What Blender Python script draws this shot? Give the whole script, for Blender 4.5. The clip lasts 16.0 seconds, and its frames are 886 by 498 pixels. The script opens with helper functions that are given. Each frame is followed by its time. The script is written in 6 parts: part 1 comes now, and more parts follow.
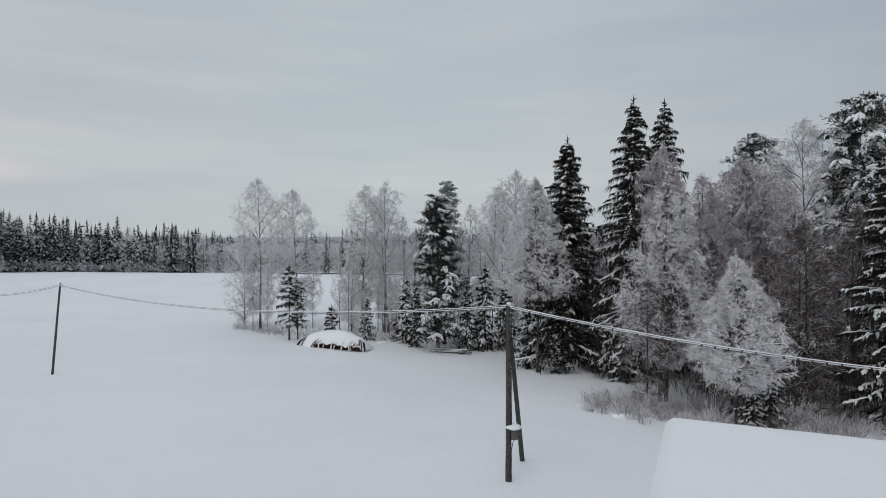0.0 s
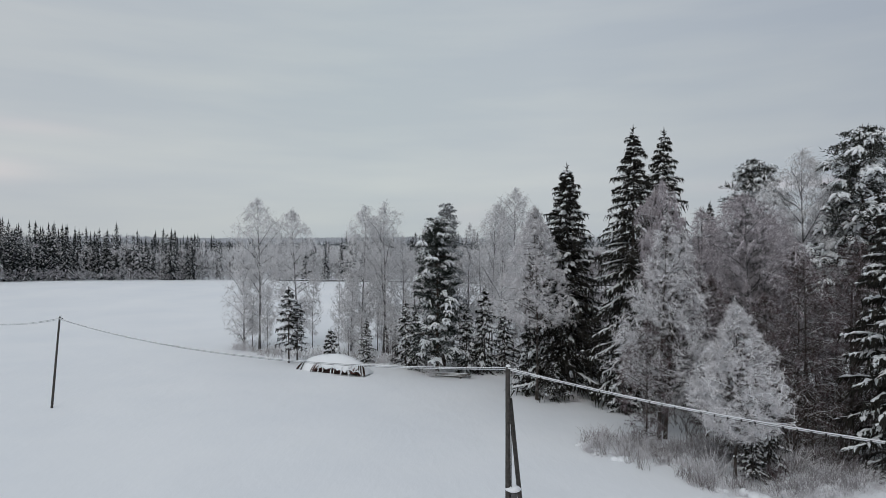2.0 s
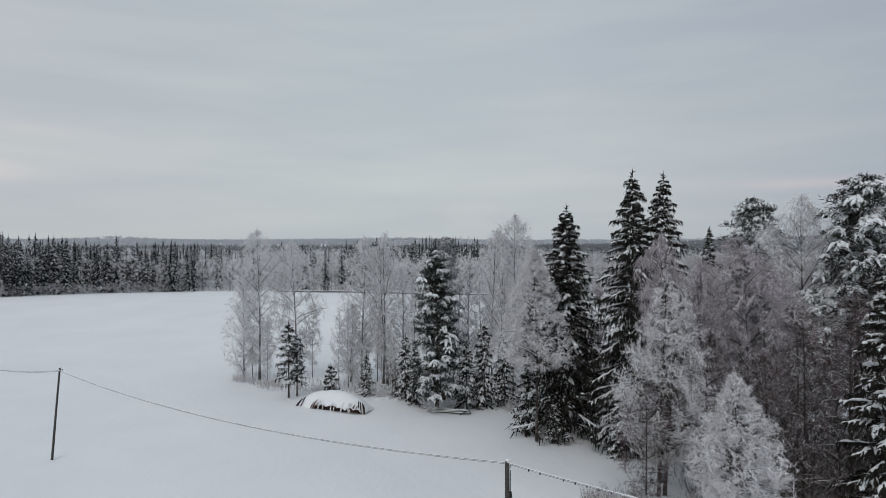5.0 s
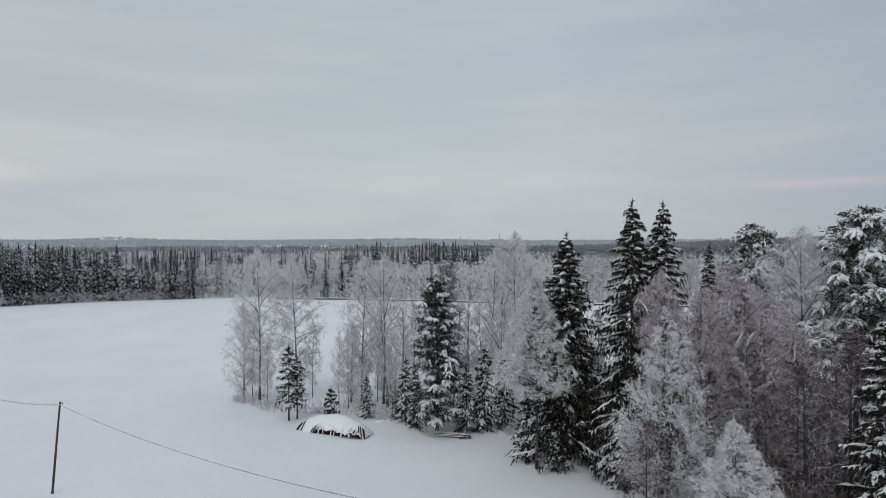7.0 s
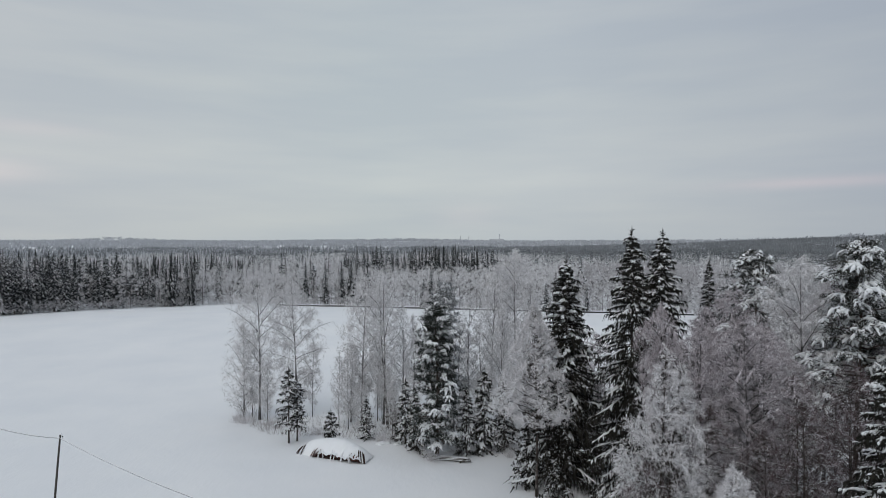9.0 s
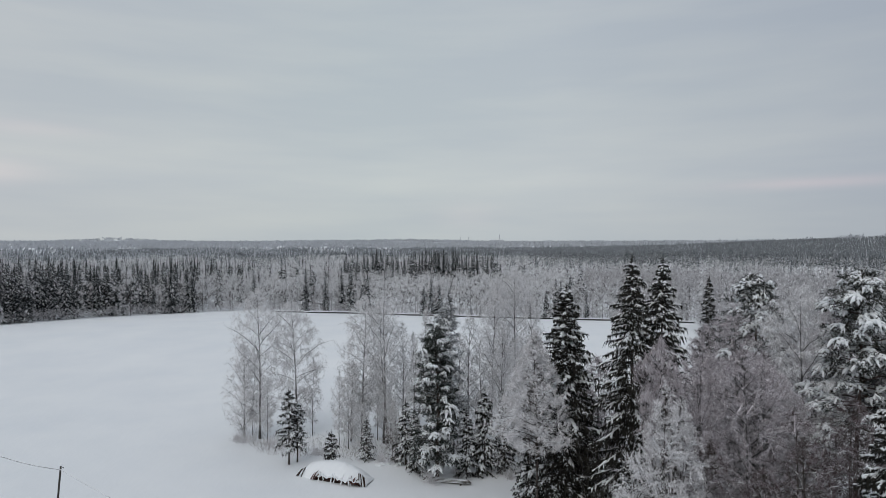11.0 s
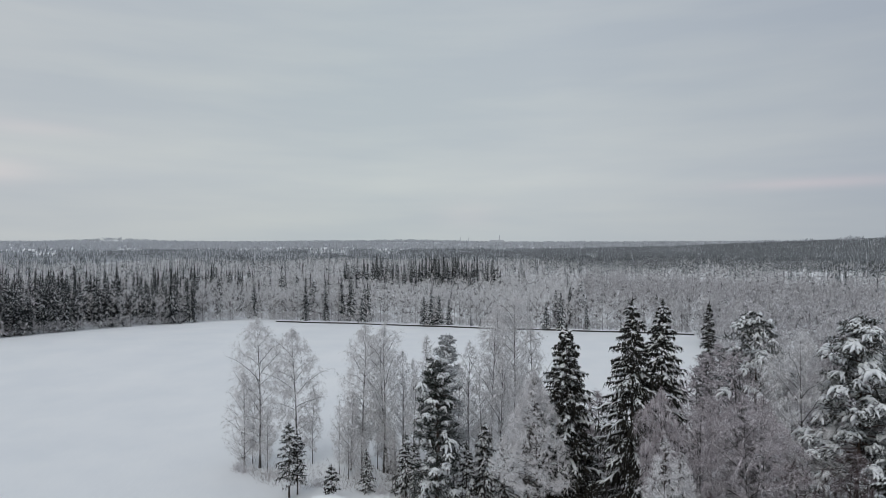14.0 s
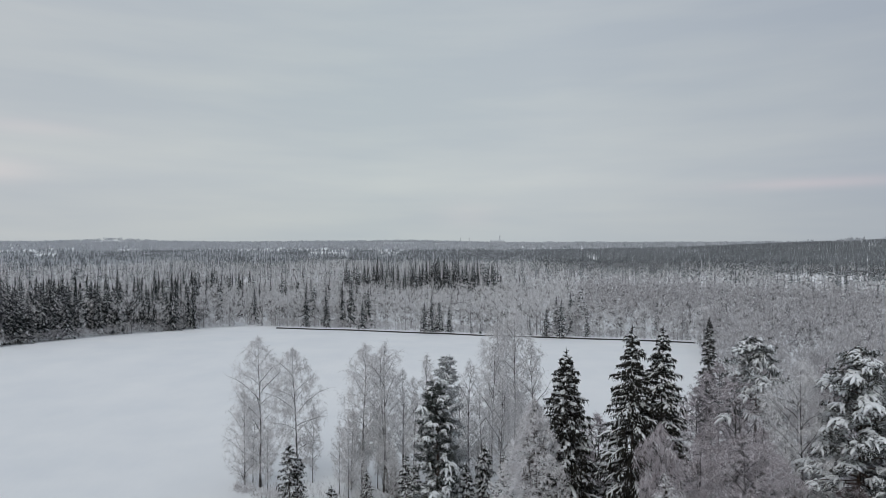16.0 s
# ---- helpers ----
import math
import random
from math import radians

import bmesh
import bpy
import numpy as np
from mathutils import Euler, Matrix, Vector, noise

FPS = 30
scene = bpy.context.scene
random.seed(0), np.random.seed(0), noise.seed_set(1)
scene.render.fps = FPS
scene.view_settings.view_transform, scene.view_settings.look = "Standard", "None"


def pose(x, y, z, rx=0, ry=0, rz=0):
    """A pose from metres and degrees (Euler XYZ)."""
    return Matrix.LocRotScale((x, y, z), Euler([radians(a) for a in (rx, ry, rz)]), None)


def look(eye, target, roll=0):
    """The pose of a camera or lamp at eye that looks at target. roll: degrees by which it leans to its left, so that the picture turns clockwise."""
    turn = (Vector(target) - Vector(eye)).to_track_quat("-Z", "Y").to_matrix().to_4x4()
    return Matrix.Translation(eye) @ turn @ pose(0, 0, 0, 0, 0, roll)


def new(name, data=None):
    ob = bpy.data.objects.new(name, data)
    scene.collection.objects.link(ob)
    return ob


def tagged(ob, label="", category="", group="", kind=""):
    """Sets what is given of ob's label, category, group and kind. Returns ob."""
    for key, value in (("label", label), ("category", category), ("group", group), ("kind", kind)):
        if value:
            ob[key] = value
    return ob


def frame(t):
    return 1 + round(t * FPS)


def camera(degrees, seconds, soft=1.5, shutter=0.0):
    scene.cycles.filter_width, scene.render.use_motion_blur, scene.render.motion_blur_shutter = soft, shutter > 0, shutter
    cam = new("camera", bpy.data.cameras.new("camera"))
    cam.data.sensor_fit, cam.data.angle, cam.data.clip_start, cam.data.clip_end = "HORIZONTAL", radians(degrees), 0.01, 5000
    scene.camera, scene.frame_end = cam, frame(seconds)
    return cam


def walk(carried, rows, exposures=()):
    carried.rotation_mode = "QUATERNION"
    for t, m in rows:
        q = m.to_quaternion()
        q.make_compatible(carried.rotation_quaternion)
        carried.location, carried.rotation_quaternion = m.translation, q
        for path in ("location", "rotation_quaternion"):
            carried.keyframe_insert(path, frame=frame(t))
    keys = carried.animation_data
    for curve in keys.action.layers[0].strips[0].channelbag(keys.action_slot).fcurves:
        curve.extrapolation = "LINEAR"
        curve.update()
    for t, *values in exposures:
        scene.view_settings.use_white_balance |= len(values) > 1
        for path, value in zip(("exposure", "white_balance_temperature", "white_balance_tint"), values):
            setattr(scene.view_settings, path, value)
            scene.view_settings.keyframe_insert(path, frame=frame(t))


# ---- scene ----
# camera: a drone that climbs straight up over the yard
cam = camera(72.0, 16.0, soft=0.7)
PATH = [
    (0.0, 0.018, 10.808, 0.064, -0.643, -0.065),
    (0.5, 0.024, 11.516, 0.062, -0.636, -0.067),
    (1.0, 0.023, 12.247, 0.050, -0.629, -0.072),
    (1.5, 0.006, 12.957, 0.029, -0.626, -0.077),
    (2.0, -0.000, 13.708, 0.005, -0.631, -0.079),
    (2.5, -0.013, 14.419, -0.005, -0.633, -0.070),
    (3.0, -0.014, 15.146, -0.008, -0.632, -0.048),
    (3.5, -0.008, 15.870, -0.009, -0.628, -0.015),
    (4.0, 0.023, 16.644, -0.007, -0.632, 0.024),
    (6.5, 0.033, 20.284, -0.007, -0.608, 0.052),
    (7.0, 0.032, 21.047, -0.009, -0.621, 0.065),
    (7.5, 0.028, 21.781, -0.011, -0.621, 0.068),
    (8.0, 0.024, 22.496, -0.013, -0.623, 0.066),
    (8.5, 0.022, 23.218, -0.015, -0.624, 0.068),
    (9.0, 0.034, 23.968, -0.017, -0.639, 0.065),
    (11.5, -0.008, 27.410, -0.023, -0.621, 0.054),
    (12.0, -0.018, 28.165, -0.027, -0.636, 0.047),
    (12.5, -0.015, 28.877, -0.025, -0.640, 0.038),
    (13.0, -0.002, 29.559, -0.018, -0.637, 0.029),
    (13.5, -0.004, 30.269, -0.017, -0.633, 0.019),
    (14.0, -0.011, 30.962, -0.020, -0.632, 0.007),
    (14.5, -0.018, 31.654, -0.011, -0.633, -0.009),
    (15.0, 0.002, 32.332, 0.001, -0.634, -0.024),
    (15.5, 0.014, 33.077, 0.016, -0.634, -0.031),
    (16.0, 0.022, 33.792, 0.027, -0.641, -0.042),
]
walk(cam, [(t, pose(x, 0, z, 90 + p, r, w)) for t, x, z, w, p, r in PATH])

# ---- world, sun ----
SKY = 0.562


def overcast():
    w = bpy.data.worlds.new("overcast_sky")
    scene.world = w
    w.use_nodes = True
    nt = w.node_tree
    nt.nodes.clear()
    N, L = nt.nodes.new, nt.links.new
    out, bg = N("ShaderNodeOutputWorld"), N("ShaderNodeBackground")
    tc, sep = N("ShaderNodeTexCoord"), N("ShaderNodeSeparateXYZ")
    L(tc.outputs["Generated"], sep.inputs[0])
    ramp = N("ShaderNodeValToRGB")
    ramp.color_ramp.elements[0].position = 0.0
    ramp.color_ramp.elements[0].color = (0.94, 1.02, 1.05, 1)
    ramp.color_ramp.elements[1].position = 0.45
    ramp.color_ramp.elements[1].color = (0.85, 0.94, 1.03, 1)
    e = ramp.color_ramp.elements.new(0.10)
    e.color = (0.98, 1.06, 1.10, 1)
    e = ramp.color_ramp.elements.new(0.22)
    e.color = (0.93, 1.02, 1.07, 1)
    L(sep.outputs["Z"], ramp.inputs[0])
    # flat cloud banks
    mp = N("ShaderNodeMapping")
    mp.inputs["Scale"].default_value = (1.5, 1.5, 11.0)
    L(tc.outputs["Generated"], mp.inputs[0])
    nz = N("ShaderNodeTexNoise")
    nz.inputs["Scale"].default_value, nz.inputs["Detail"].default_value = 1.6, 4.0
    nz.inputs["Roughness"].default_value = 0.5
    L(mp.outputs[0], nz.inputs["Vector"])
    cl = N("ShaderNodeValToRGB")
    cl.color_ramp.elements[0].position, cl.color_ramp.elements[1].position = 0.36, 0.68
    cl.color_ramp.elements[0].color = (0.93, 0.94, 0.97, 1)
    cl.color_ramp.elements[1].color = (1.05, 1.035, 1.02, 1)
    L(nz.outputs["Fac"], cl.inputs[0])
    mul = N("ShaderNodeMix")
    mul.data_type, mul.blend_type = "RGBA", "MULTIPLY"
    mul.inputs["Factor"].default_value = 1.0
    L(ramp.outputs[0], mul.inputs["A"])
    L(cl.outputs[0], mul.inputs["B"])
    sky = N("ShaderNodeTexSky")
    sky.sky_type, sky.sun_disc = "NISHITA", False
    sky.sun_elevation, sky.sun_rotation = radians(9), radians(200)
    sky.air_density, sky.dust_density = 1.0, 3.0
    gain = N("ShaderNodeMix")
    gain.data_type, gain.blend_type = "RGBA", "MULTIPLY"
    gain.inputs["Factor"].default_value = 1.0
    gain.inputs["B"].default_value = (0.08, 0.08, 0.08, 1)
    L(sky.outputs[0], gain.inputs["A"])
    mix = N("ShaderNodeMix")
    mix.data_type = "RGBA"
    mix.inputs["Factor"].default_value = 0.93
    L(gain.outputs["Result"], mix.inputs["A"])
    L(mul.outputs["Result"], mix.inputs["B"])
    side = N("ShaderNodeValToRGB")
    els = side.color_ramp.elements
    els[0].position, els[0].color = 0.10, (1.0, 0.985, 0.985, 1)
    els[1].position, els[1].color = 0.95, (0.79, 0.80, 0.85, 1)
    els.new(0.42).color = (1.0, 1.012, 1.0, 1)
    els.new(0.62).color = (1.0, 1.0, 1.0, 1)
    half = N("ShaderNodeMath")
    half.operation = "MULTIPLY_ADD"
    half.inputs[1].default_value, half.inputs[2].default_value = 0.7, 0.5
    L(sep.outputs["X"], half.inputs[0])
    L(half.outputs[0], side.inputs[0])
    tone = N("ShaderNodeMix")
    tone.data_type, tone.blend_type = "RGBA", "MULTIPLY"
    tone.inputs["Factor"].default_value = 1.0
    L(mix.outputs["Result"], tone.inputs["A"])
    L(side.outputs[0], tone.inputs["B"])
    # faint warm breaks low in the cloud
    glow = None
    for at_x, at_z, wide, tall, amount in ((0.52, 0.083, 0.10, 0.008, 1.0), (-0.56, 0.155, 0.07, 0.010, 0.5), (-0.60, 0.095, 0.05, 0.016, 0.8), (0.04, 0.045, 0.05, 0.02, 0.35)):
        terms = []
        for key, mid, size in (("X", at_x, wide), ("Z", at_z, tall)):
            d = N("ShaderNodeMath")
            d.operation = "MULTIPLY_ADD"
            d.inputs[1].default_value, d.inputs[2].default_value = 1 / size, -mid / size
            L(sep.outputs[key], d.inputs[0])
            sq = N("ShaderNodeMath")
            sq.operation = "MULTIPLY"
            L(d.outputs[0], sq.inputs[0])
            L(d.outputs[0], sq.inputs[1])
            terms.append(sq)
        add = N("ShaderNodeMath")
        L(terms[0].outputs[0], add.inputs[0])
        L(terms[1].outputs[0], add.inputs[1])
        ex = N("ShaderNodeMath")
        ex.operation = "POWER"
        ex.inputs[0].default_value = 0.37
        L(add.outputs[0], ex.inputs[1])
        am = N("ShaderNodeMath")
        am.operation = "MULTIPLY"
        am.inputs[1].default_value = amount
        L(ex.outputs[0], am.inputs[0])
        if glow is None:
            glow = am
        else:
            both = N("ShaderNodeMath")
            L(glow.outputs[0], both.inputs[0])
            L(am.outputs[0], both.inputs[1])
            glow = both
    warm = N("ShaderNodeMix")
    warm.data_type, warm.blend_type = "RGBA", "ADD"
    warm.inputs["B"].default_value = (0.17, 0.085, 0.07, 1)
    L(glow.outputs[0], warm.inputs["Factor"])
    L(tone.outputs["Result"], warm.inputs["A"])
    L(warm.outputs["Result"], bg.inputs["Color"])
    bg.inputs["Strength"].default_value = SKY
    L(bg.outputs[0], out.inputs["Surface"])


overcast()
sun = new("sun", bpy.data.lights.new("sun", "SUN"))
sun.data.energy, sun.data.angle, sun.data.color = 0.70, radians(40), (1.0, 0.97, 0.93)
sun.matrix_world = look((0, 0, 0), (0.35, 0.8, -1.0))


# ---- materials ----
def material(name, rough=0.8):
    m = bpy.data.materials.new(name)
    m.use_nodes = True
    nt = m.node_tree
    b = nt.nodes["Principled BSDF"]
    b.inputs["Roughness"].default_value = rough
    b.inputs["Specular IOR Level"].default_value = 0.25
    return m, nt, b


def ramp_node(nt, stops):
    r = nt.nodes.new("ShaderNodeValToRGB")
    els = r.color_ramp.elements
    els[0].position, els[0].color = stops[0][0], (*stops[0][1], 1)
    els[1].position, els[1].color = stops[-1][0], (*stops[-1][1], 1)
    for p, c in stops[1:-1]:
        els.new(p).color = (*c, 1)
    return r


def noise_node(nt, scale, detail=3.0, rough=0.55, stretch=None):
    tc = nt.nodes.new("ShaderNodeNewGeometry")
    n = nt.nodes.new("ShaderNodeTexNoise")
    n.inputs["Scale"].default_value, n.inputs["Detail"].default_value = scale, detail
    n.inputs["Roughness"].default_value = rough
    if stretch:
        mp = nt.nodes.new("ShaderNodeMapping")
        mp.inputs["Scale"].default_value = stretch
        nt.links.new(tc.outputs["Position"], mp.inputs[0])
        nt.links.new(mp.outputs[0], n.inputs["Vector"])
    else:
        nt.links.new(tc.outputs["Position"], n.inputs["Vector"])
    return n


def math_node(nt, op, a, b):
    n = nt.nodes.new("ShaderNodeMath")
    n.operation = op
    for k, v in enumerate((a, b)):
        if isinstance(v, (int, float)):
            n.inputs[k].default_value = v
        else:
            nt.links.new(v, n.inputs[k])
    return n.outputs[0]


def mix_node(nt, fac, a, b):
    n = nt.nodes.new("ShaderNodeMix")
    n.data_type = "RGBA"
    for key, v in (("Factor", fac), ("A", a), ("B", b)):
        if isinstance(v, tuple):
            n.inputs[key].default_value = (*v, 1)
        elif isinstance(v, (int, float)):
            n.inputs[key].default_value = v
        else:
            nt.links.new(v, n.inputs[key])
    return n.outputs["Result"]


def bump_node(nt, b, height, strength, distance):
    n = nt.nodes.new("ShaderNodeBump")
    n.inputs["Strength"].default_value, n.inputs["Distance"].default_value = strength, distance
    nt.links.new(height, n.inputs["Height"])
    nt.links.new(n.outputs[0], b.inputs["Normal"])


def top_side(nt, lo, hi, amount):
    """How far a face looks up, roughened by a noise: where snow and rime lie."""
    g = nt.nodes.new("ShaderNodeNewGeometry")
    s = nt.nodes.new("ShaderNodeSeparateXYZ")
    nt.links.new(g.outputs["Normal"], s.inputs[0])
    n = noise_node(nt, 2.3, 4.0, 0.65)
    v = math_node(nt, "ADD", s.outputs["Z"], math_node(nt, "MULTIPLY", math_node(nt, "SUBTRACT", n.outputs["Fac"], 0.5), amount))
    r = ramp_node(nt, [(lo, (0, 0, 0)), (hi, (1, 1, 1))])
    nt.links.new(v, r.inputs[0])
    return r.outputs[0]


SNOW_WHITE = (0.86, 0.88, 0.91)


def snow_material(name="snow", fine=0.05):
    m, nt, b = material(name, 0.65)
    big = noise_node(nt, 0.06, 3.0, 0.6)
    r = ramp_node(nt, [(0.3, (0.825, 0.845, 0.872)), (0.7, (0.89, 0.90, 0.912))])
    nt.links.new(big.outputs["Fac"], r.inputs[0])
    nt.links.new(r.outputs[0], b.inputs["Base Color"])
    drift = noise_node(nt, 0.9, 5.0, 0.6, (1.0, 0.45, 1.0))
    bump_node(nt, b, drift.outputs["Fac"], 0.35, fine * 4)
    return m


def bark_material(name, dark, light, scale, frost=0.35):
    m, nt, b = material(name, 0.9)
    n = noise_node(nt, scale, 5.0, 0.7, (1.0, 1.0, 0.25))
    r = ramp_node(nt, [(0.35, dark), (0.68, light)])
    nt.links.new(n.outputs["Fac"], r.inputs[0])
    rime = noise_node(nt, 3.1, 4.0, 0.7)
    rr = ramp_node(nt, [(0.52, (0, 0, 0)), (0.72, (frost, frost, frost))])
    nt.links.new(rime.outputs["Fac"], rr.inputs[0])
    nt.links.new(mix_node(nt, rr.outputs[0], r.outputs[0], (0.72, 0.74, 0.77)), b.inputs["Base Color"])
    bump_node(nt, b, n.outputs["Fac"], 0.6, 0.03)
    return m


def twig_material(name, bare, rime, lo, hi, soft_lo=-0.5, soft_hi=0.9):
    """Thin twigs under hoar frost: brown wood showing through patches of white rime."""
    m, nt, b = material(name, 0.85)
    n = noise_node(nt, 0.55, 5.0, 0.7)
    r = ramp_node(nt, [(lo, (0, 0, 0)), (hi, (1, 1, 1))])
    nt.links.new(n.outputs["Fac"], r.inputs[0])
    t = top_side(nt, 0.0, 0.8, 0.8)
    f = math_node(nt, "ADD", math_node(nt, "MULTIPLY", r.outputs[0], 0.65), math_node(nt, "MULTIPLY", t, 0.45))
    f = math_node(nt, "MINIMUM", f, 1.0)
    nt.links.new(mix_node(nt, f, bare, rime), b.inputs["Base Color"])
    return m


def needle_material(name, dark, light, lo, hi, amount=0.9):
    m, nt, b = material(name, 0.8)
    n = noise_node(nt, 1.7, 4.0, 0.6)
    r = ramp_node(nt, [(0.3, dark), (0.7, light)])
    nt.links.new(n.outputs["Fac"], r.inputs[0])
    f = top_side(nt, lo, hi, amount)
    nt.links.new(mix_node(nt, f, r.outputs[0], (0.80, 0.83, 0.87)), b.inputs["Base Color"])
    return m


def plain_material(name, dark, light, scale, rough=0.8, bump=0.3):
    m, nt, b = material(name, rough)
    n = noise_node(nt, scale, 5.0, 0.65)
    r = ramp_node(nt, [(0.3, dark), (0.7, light)])
    nt.links.new(n.outputs["Fac"], r.inputs[0])
    nt.links.new(r.outputs[0], b.inputs["Base Color"])
    bump_node(nt, b, n.outputs["Fac"], bump, 0.02)
    return m


M_SNOW = snow_material()
M_SNOWPAD = snow_material("snow_on_branches", 0.02)
M_BIRCH = bark_material("birch_bark", (0.036, 0.033, 0.032), (0.135, 0.128, 0.126), 3.0, 0.35)
M_SPRUCE_BARK = bark_material("spruce_bark", (0.03, 0.024, 0.02), (0.10, 0.08, 0.07), 4.0, 0.3)
M_FAR_BARK = bark_material("forest_bark", (0.05, 0.042, 0.04), (0.13, 0.115, 0.11), 3.0, 0.35)
M_PINE_BARK = bark_material("pine_bark", (0.035, 0.024, 0.019), (0.11, 0.070, 0.052), 4.0, 0.3)
M_TWIG = twig_material("frosted_twigs", (0.150, 0.130, 0.127), (0.90, 0.895, 0.91), -0.08, 0.50)
M_TWIG_HEAVY = twig_material("snow_laden_twigs", (0.120, 0.092, 0.088), (0.88, 0.870, 0.89), -0.15, 0.46)
M_TWIG_WOOD = twig_material("dull_frosted_twigs", (0.122, 0.084, 0.084), (0.71, 0.672, 0.706), -0.10, 0.68)
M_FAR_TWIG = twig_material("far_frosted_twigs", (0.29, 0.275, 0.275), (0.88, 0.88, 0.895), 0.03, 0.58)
M_TWIG_BARE = twig_material("lightly_frosted_twigs", (0.080, 0.050, 0.048), (0.63, 0.59, 0.632), 0.50, 0.92)
M_PINE_LADEN = needle_material("snow_laden_pine_needles", (0.020, 0.022, 0.018), (0.050, 0.052, 0.042), 0.22, 0.85)
M_PINE_RIME = needle_material("rimed_pine_needles", (0.15, 0.155, 0.155), (0.28, 0.285, 0.29), -0.5, 0.7, 1.2)
# bare inner twigs, coloured dark to paint the shade within far crowns
M_FAR_BARE_SHADE = twig_material("far_bare_shade_twigs", (0.110, 0.101, 0.100), (0.38, 0.375, 0.385), 0.3, 0.8)
M_GREY_TWIG = twig_material("dull_far_twigs", (0.21, 0.196, 0.198), (0.74, 0.733, 0.755), 0.0, 0.66)
# hill twigs: the haze of distance is put into their base colour
M_HILL_TWIG = twig_material("hazed_frosted_hill_twigs", (0.30, 0.30, 0.31), (0.55, 0.57, 0.61), 0.18, 0.50)
M_NEEDLE = needle_material("spruce_needles", (0.012, 0.0112, 0.009), (0.028, 0.0255, 0.020), 0.94, 1.35)
M_PINE_NEEDLE = needle_material("pine_needles", (0.012, 0.016, 0.013), (0.036, 0.043, 0.034), 0.85, 1.3)
M_FAR_NEEDLE = needle_material("far_needles", (0.007, 0.0085, 0.0085), (0.019, 0.022, 0.021), 0.86, 1.2, 1.1)
# hill and inner-forest needles: base colour paled by distance to paint in haze
M_HILL_NEEDLE = needle_material("hazed_hill_needles", (0.042, 0.049, 0.054), (0.090, 0.100, 0.107), 0.02, 0.74, 1.2)
M_MID_NEEDLE = needle_material("hazed_inner_needles", (0.020, 0.024, 0.025), (0.046, 0.053, 0.054), 0.55, 1.05, 1.2)
M_POLE = plain_material("weathered_pole_wood", (0.030, 0.028, 0.026), (0.10, 0.092, 0.085), 6.0, 0.85)
M_METAL = plain_material("grey_metal", (0.07, 0.07, 0.07), (0.13, 0.13, 0.13), 8.0, 0.5)
M_CABLE = plain_material("black_cable", (0.015, 0.015, 0.015), (0.04, 0.04, 0.04), 9.0, 0.6)
M_LOG = plain_material("dark_logs", (0.018, 0.012, 0.010), (0.055, 0.032, 0.026), 5.0, 0.85)
M_TARP = plain_material("rust_red_tarpaulin", (0.05, 0.020, 0.018), (0.12, 0.046, 0.040), 2.0, 0.6)
M_PLANK = plain_material("grey_planks", (0.05, 0.045, 0.04), (0.15, 0.135, 0.12), 5.0, 0.85)
M_WALL = plain_material("painted_boards", (0.22, 0.05, 0.04), (0.30, 0.08, 0.06), 3.0, 0.8)
M_ROOF = plain_material("roof_felt", (0.03, 0.03, 0.032), (0.07, 0.07, 0.07), 5.0, 0.9)
M_DITCH = plain_material("dark_ditch_bank", (0.020, 0.020, 0.020), (0.07, 0.065, 0.06), 1.2, 0.7)
M_SAPLING = twig_material("brown_saplings", (0.075, 0.055, 0.045), (0.55, 0.56, 0.60), 0.52, 0.85)
M_STALK = twig_material("frosted_stalks", (0.10, 0.076, 0.066), (0.66, 0.65, 0.68), 0.32, 0.75)


# ---- mesh tools ----
class Buf:
    """Collects triangles in arrays, and makes one mesh of them."""

    def __init__(self):
        self.v, self.f, self.n = [], [], 0

    def add(self, v, f):
        v, f = np.asarray(v, float).reshape(-1, 3), np.asarray(f, int).reshape(-1, 3)
        self.v.append(v)
        self.f.append(f + self.n)
        self.n += len(v)
        return self

    def arrays(self):
        return np.concatenate(self.v), np.concatenate(self.f)

    def mesh(self, name, mat, smooth=False):
        v, f = self.arrays()
        me = bpy.data.meshes.new(name)
        me.vertices.add(len(v))
        me.vertices.foreach_set("co", v.ravel())
        me.loops.add(len(f) * 3)
        me.loops.foreach_set("vertex_index", f.ravel())
        me.polygons.add(len(f))
        me.polygons.foreach_set("loop_start", np.arange(len(f)) * 3)
        me.polygons.foreach_set("use_smooth", np.full(len(f), smooth))
        me.materials.append(mat)
        me.update(calc_edges=True)
        return me


def unit(v):
    return v / np.maximum(np.linalg.norm(v, axis=-1, keepdims=True), 1e-9)


def side_axes(d):
    ref = np.where(np.abs(d[..., 2:3]) > 0.95, np.array([1.0, 0, 0]), np.array([0, 0, 1.0]))
    u = unit(np.cross(d, ref))
    return u, np.cross(u, d)


def spikes(buf, a, b, r, sides=3, flat=1.0):
    """Tapered prickles from a to b (arrays), r thick at the root; flat < 1 squeezes them upright."""
    a, b = np.asarray(a, float), np.asarray(b, float)
    n = len(a)
    r = np.broadcast_to(np.asarray(r, float), (n,))[:, None]
    u, w = side_axes(unit(b - a))
    v = np.empty((n, sides + 1, 3))
    for k in range(sides):
        t = 2 * math.pi * k / sides + 0.5
        v[:, k] = a + r * (math.cos(t) * u + flat * math.sin(t) * w)
    v[:, sides] = b
    tri = np.array([(k, (k + 1) % sides, sides) for k in range(sides)])
    buf.add(v, (np.arange(n) * (sides + 1))[:, None, None] + tri)


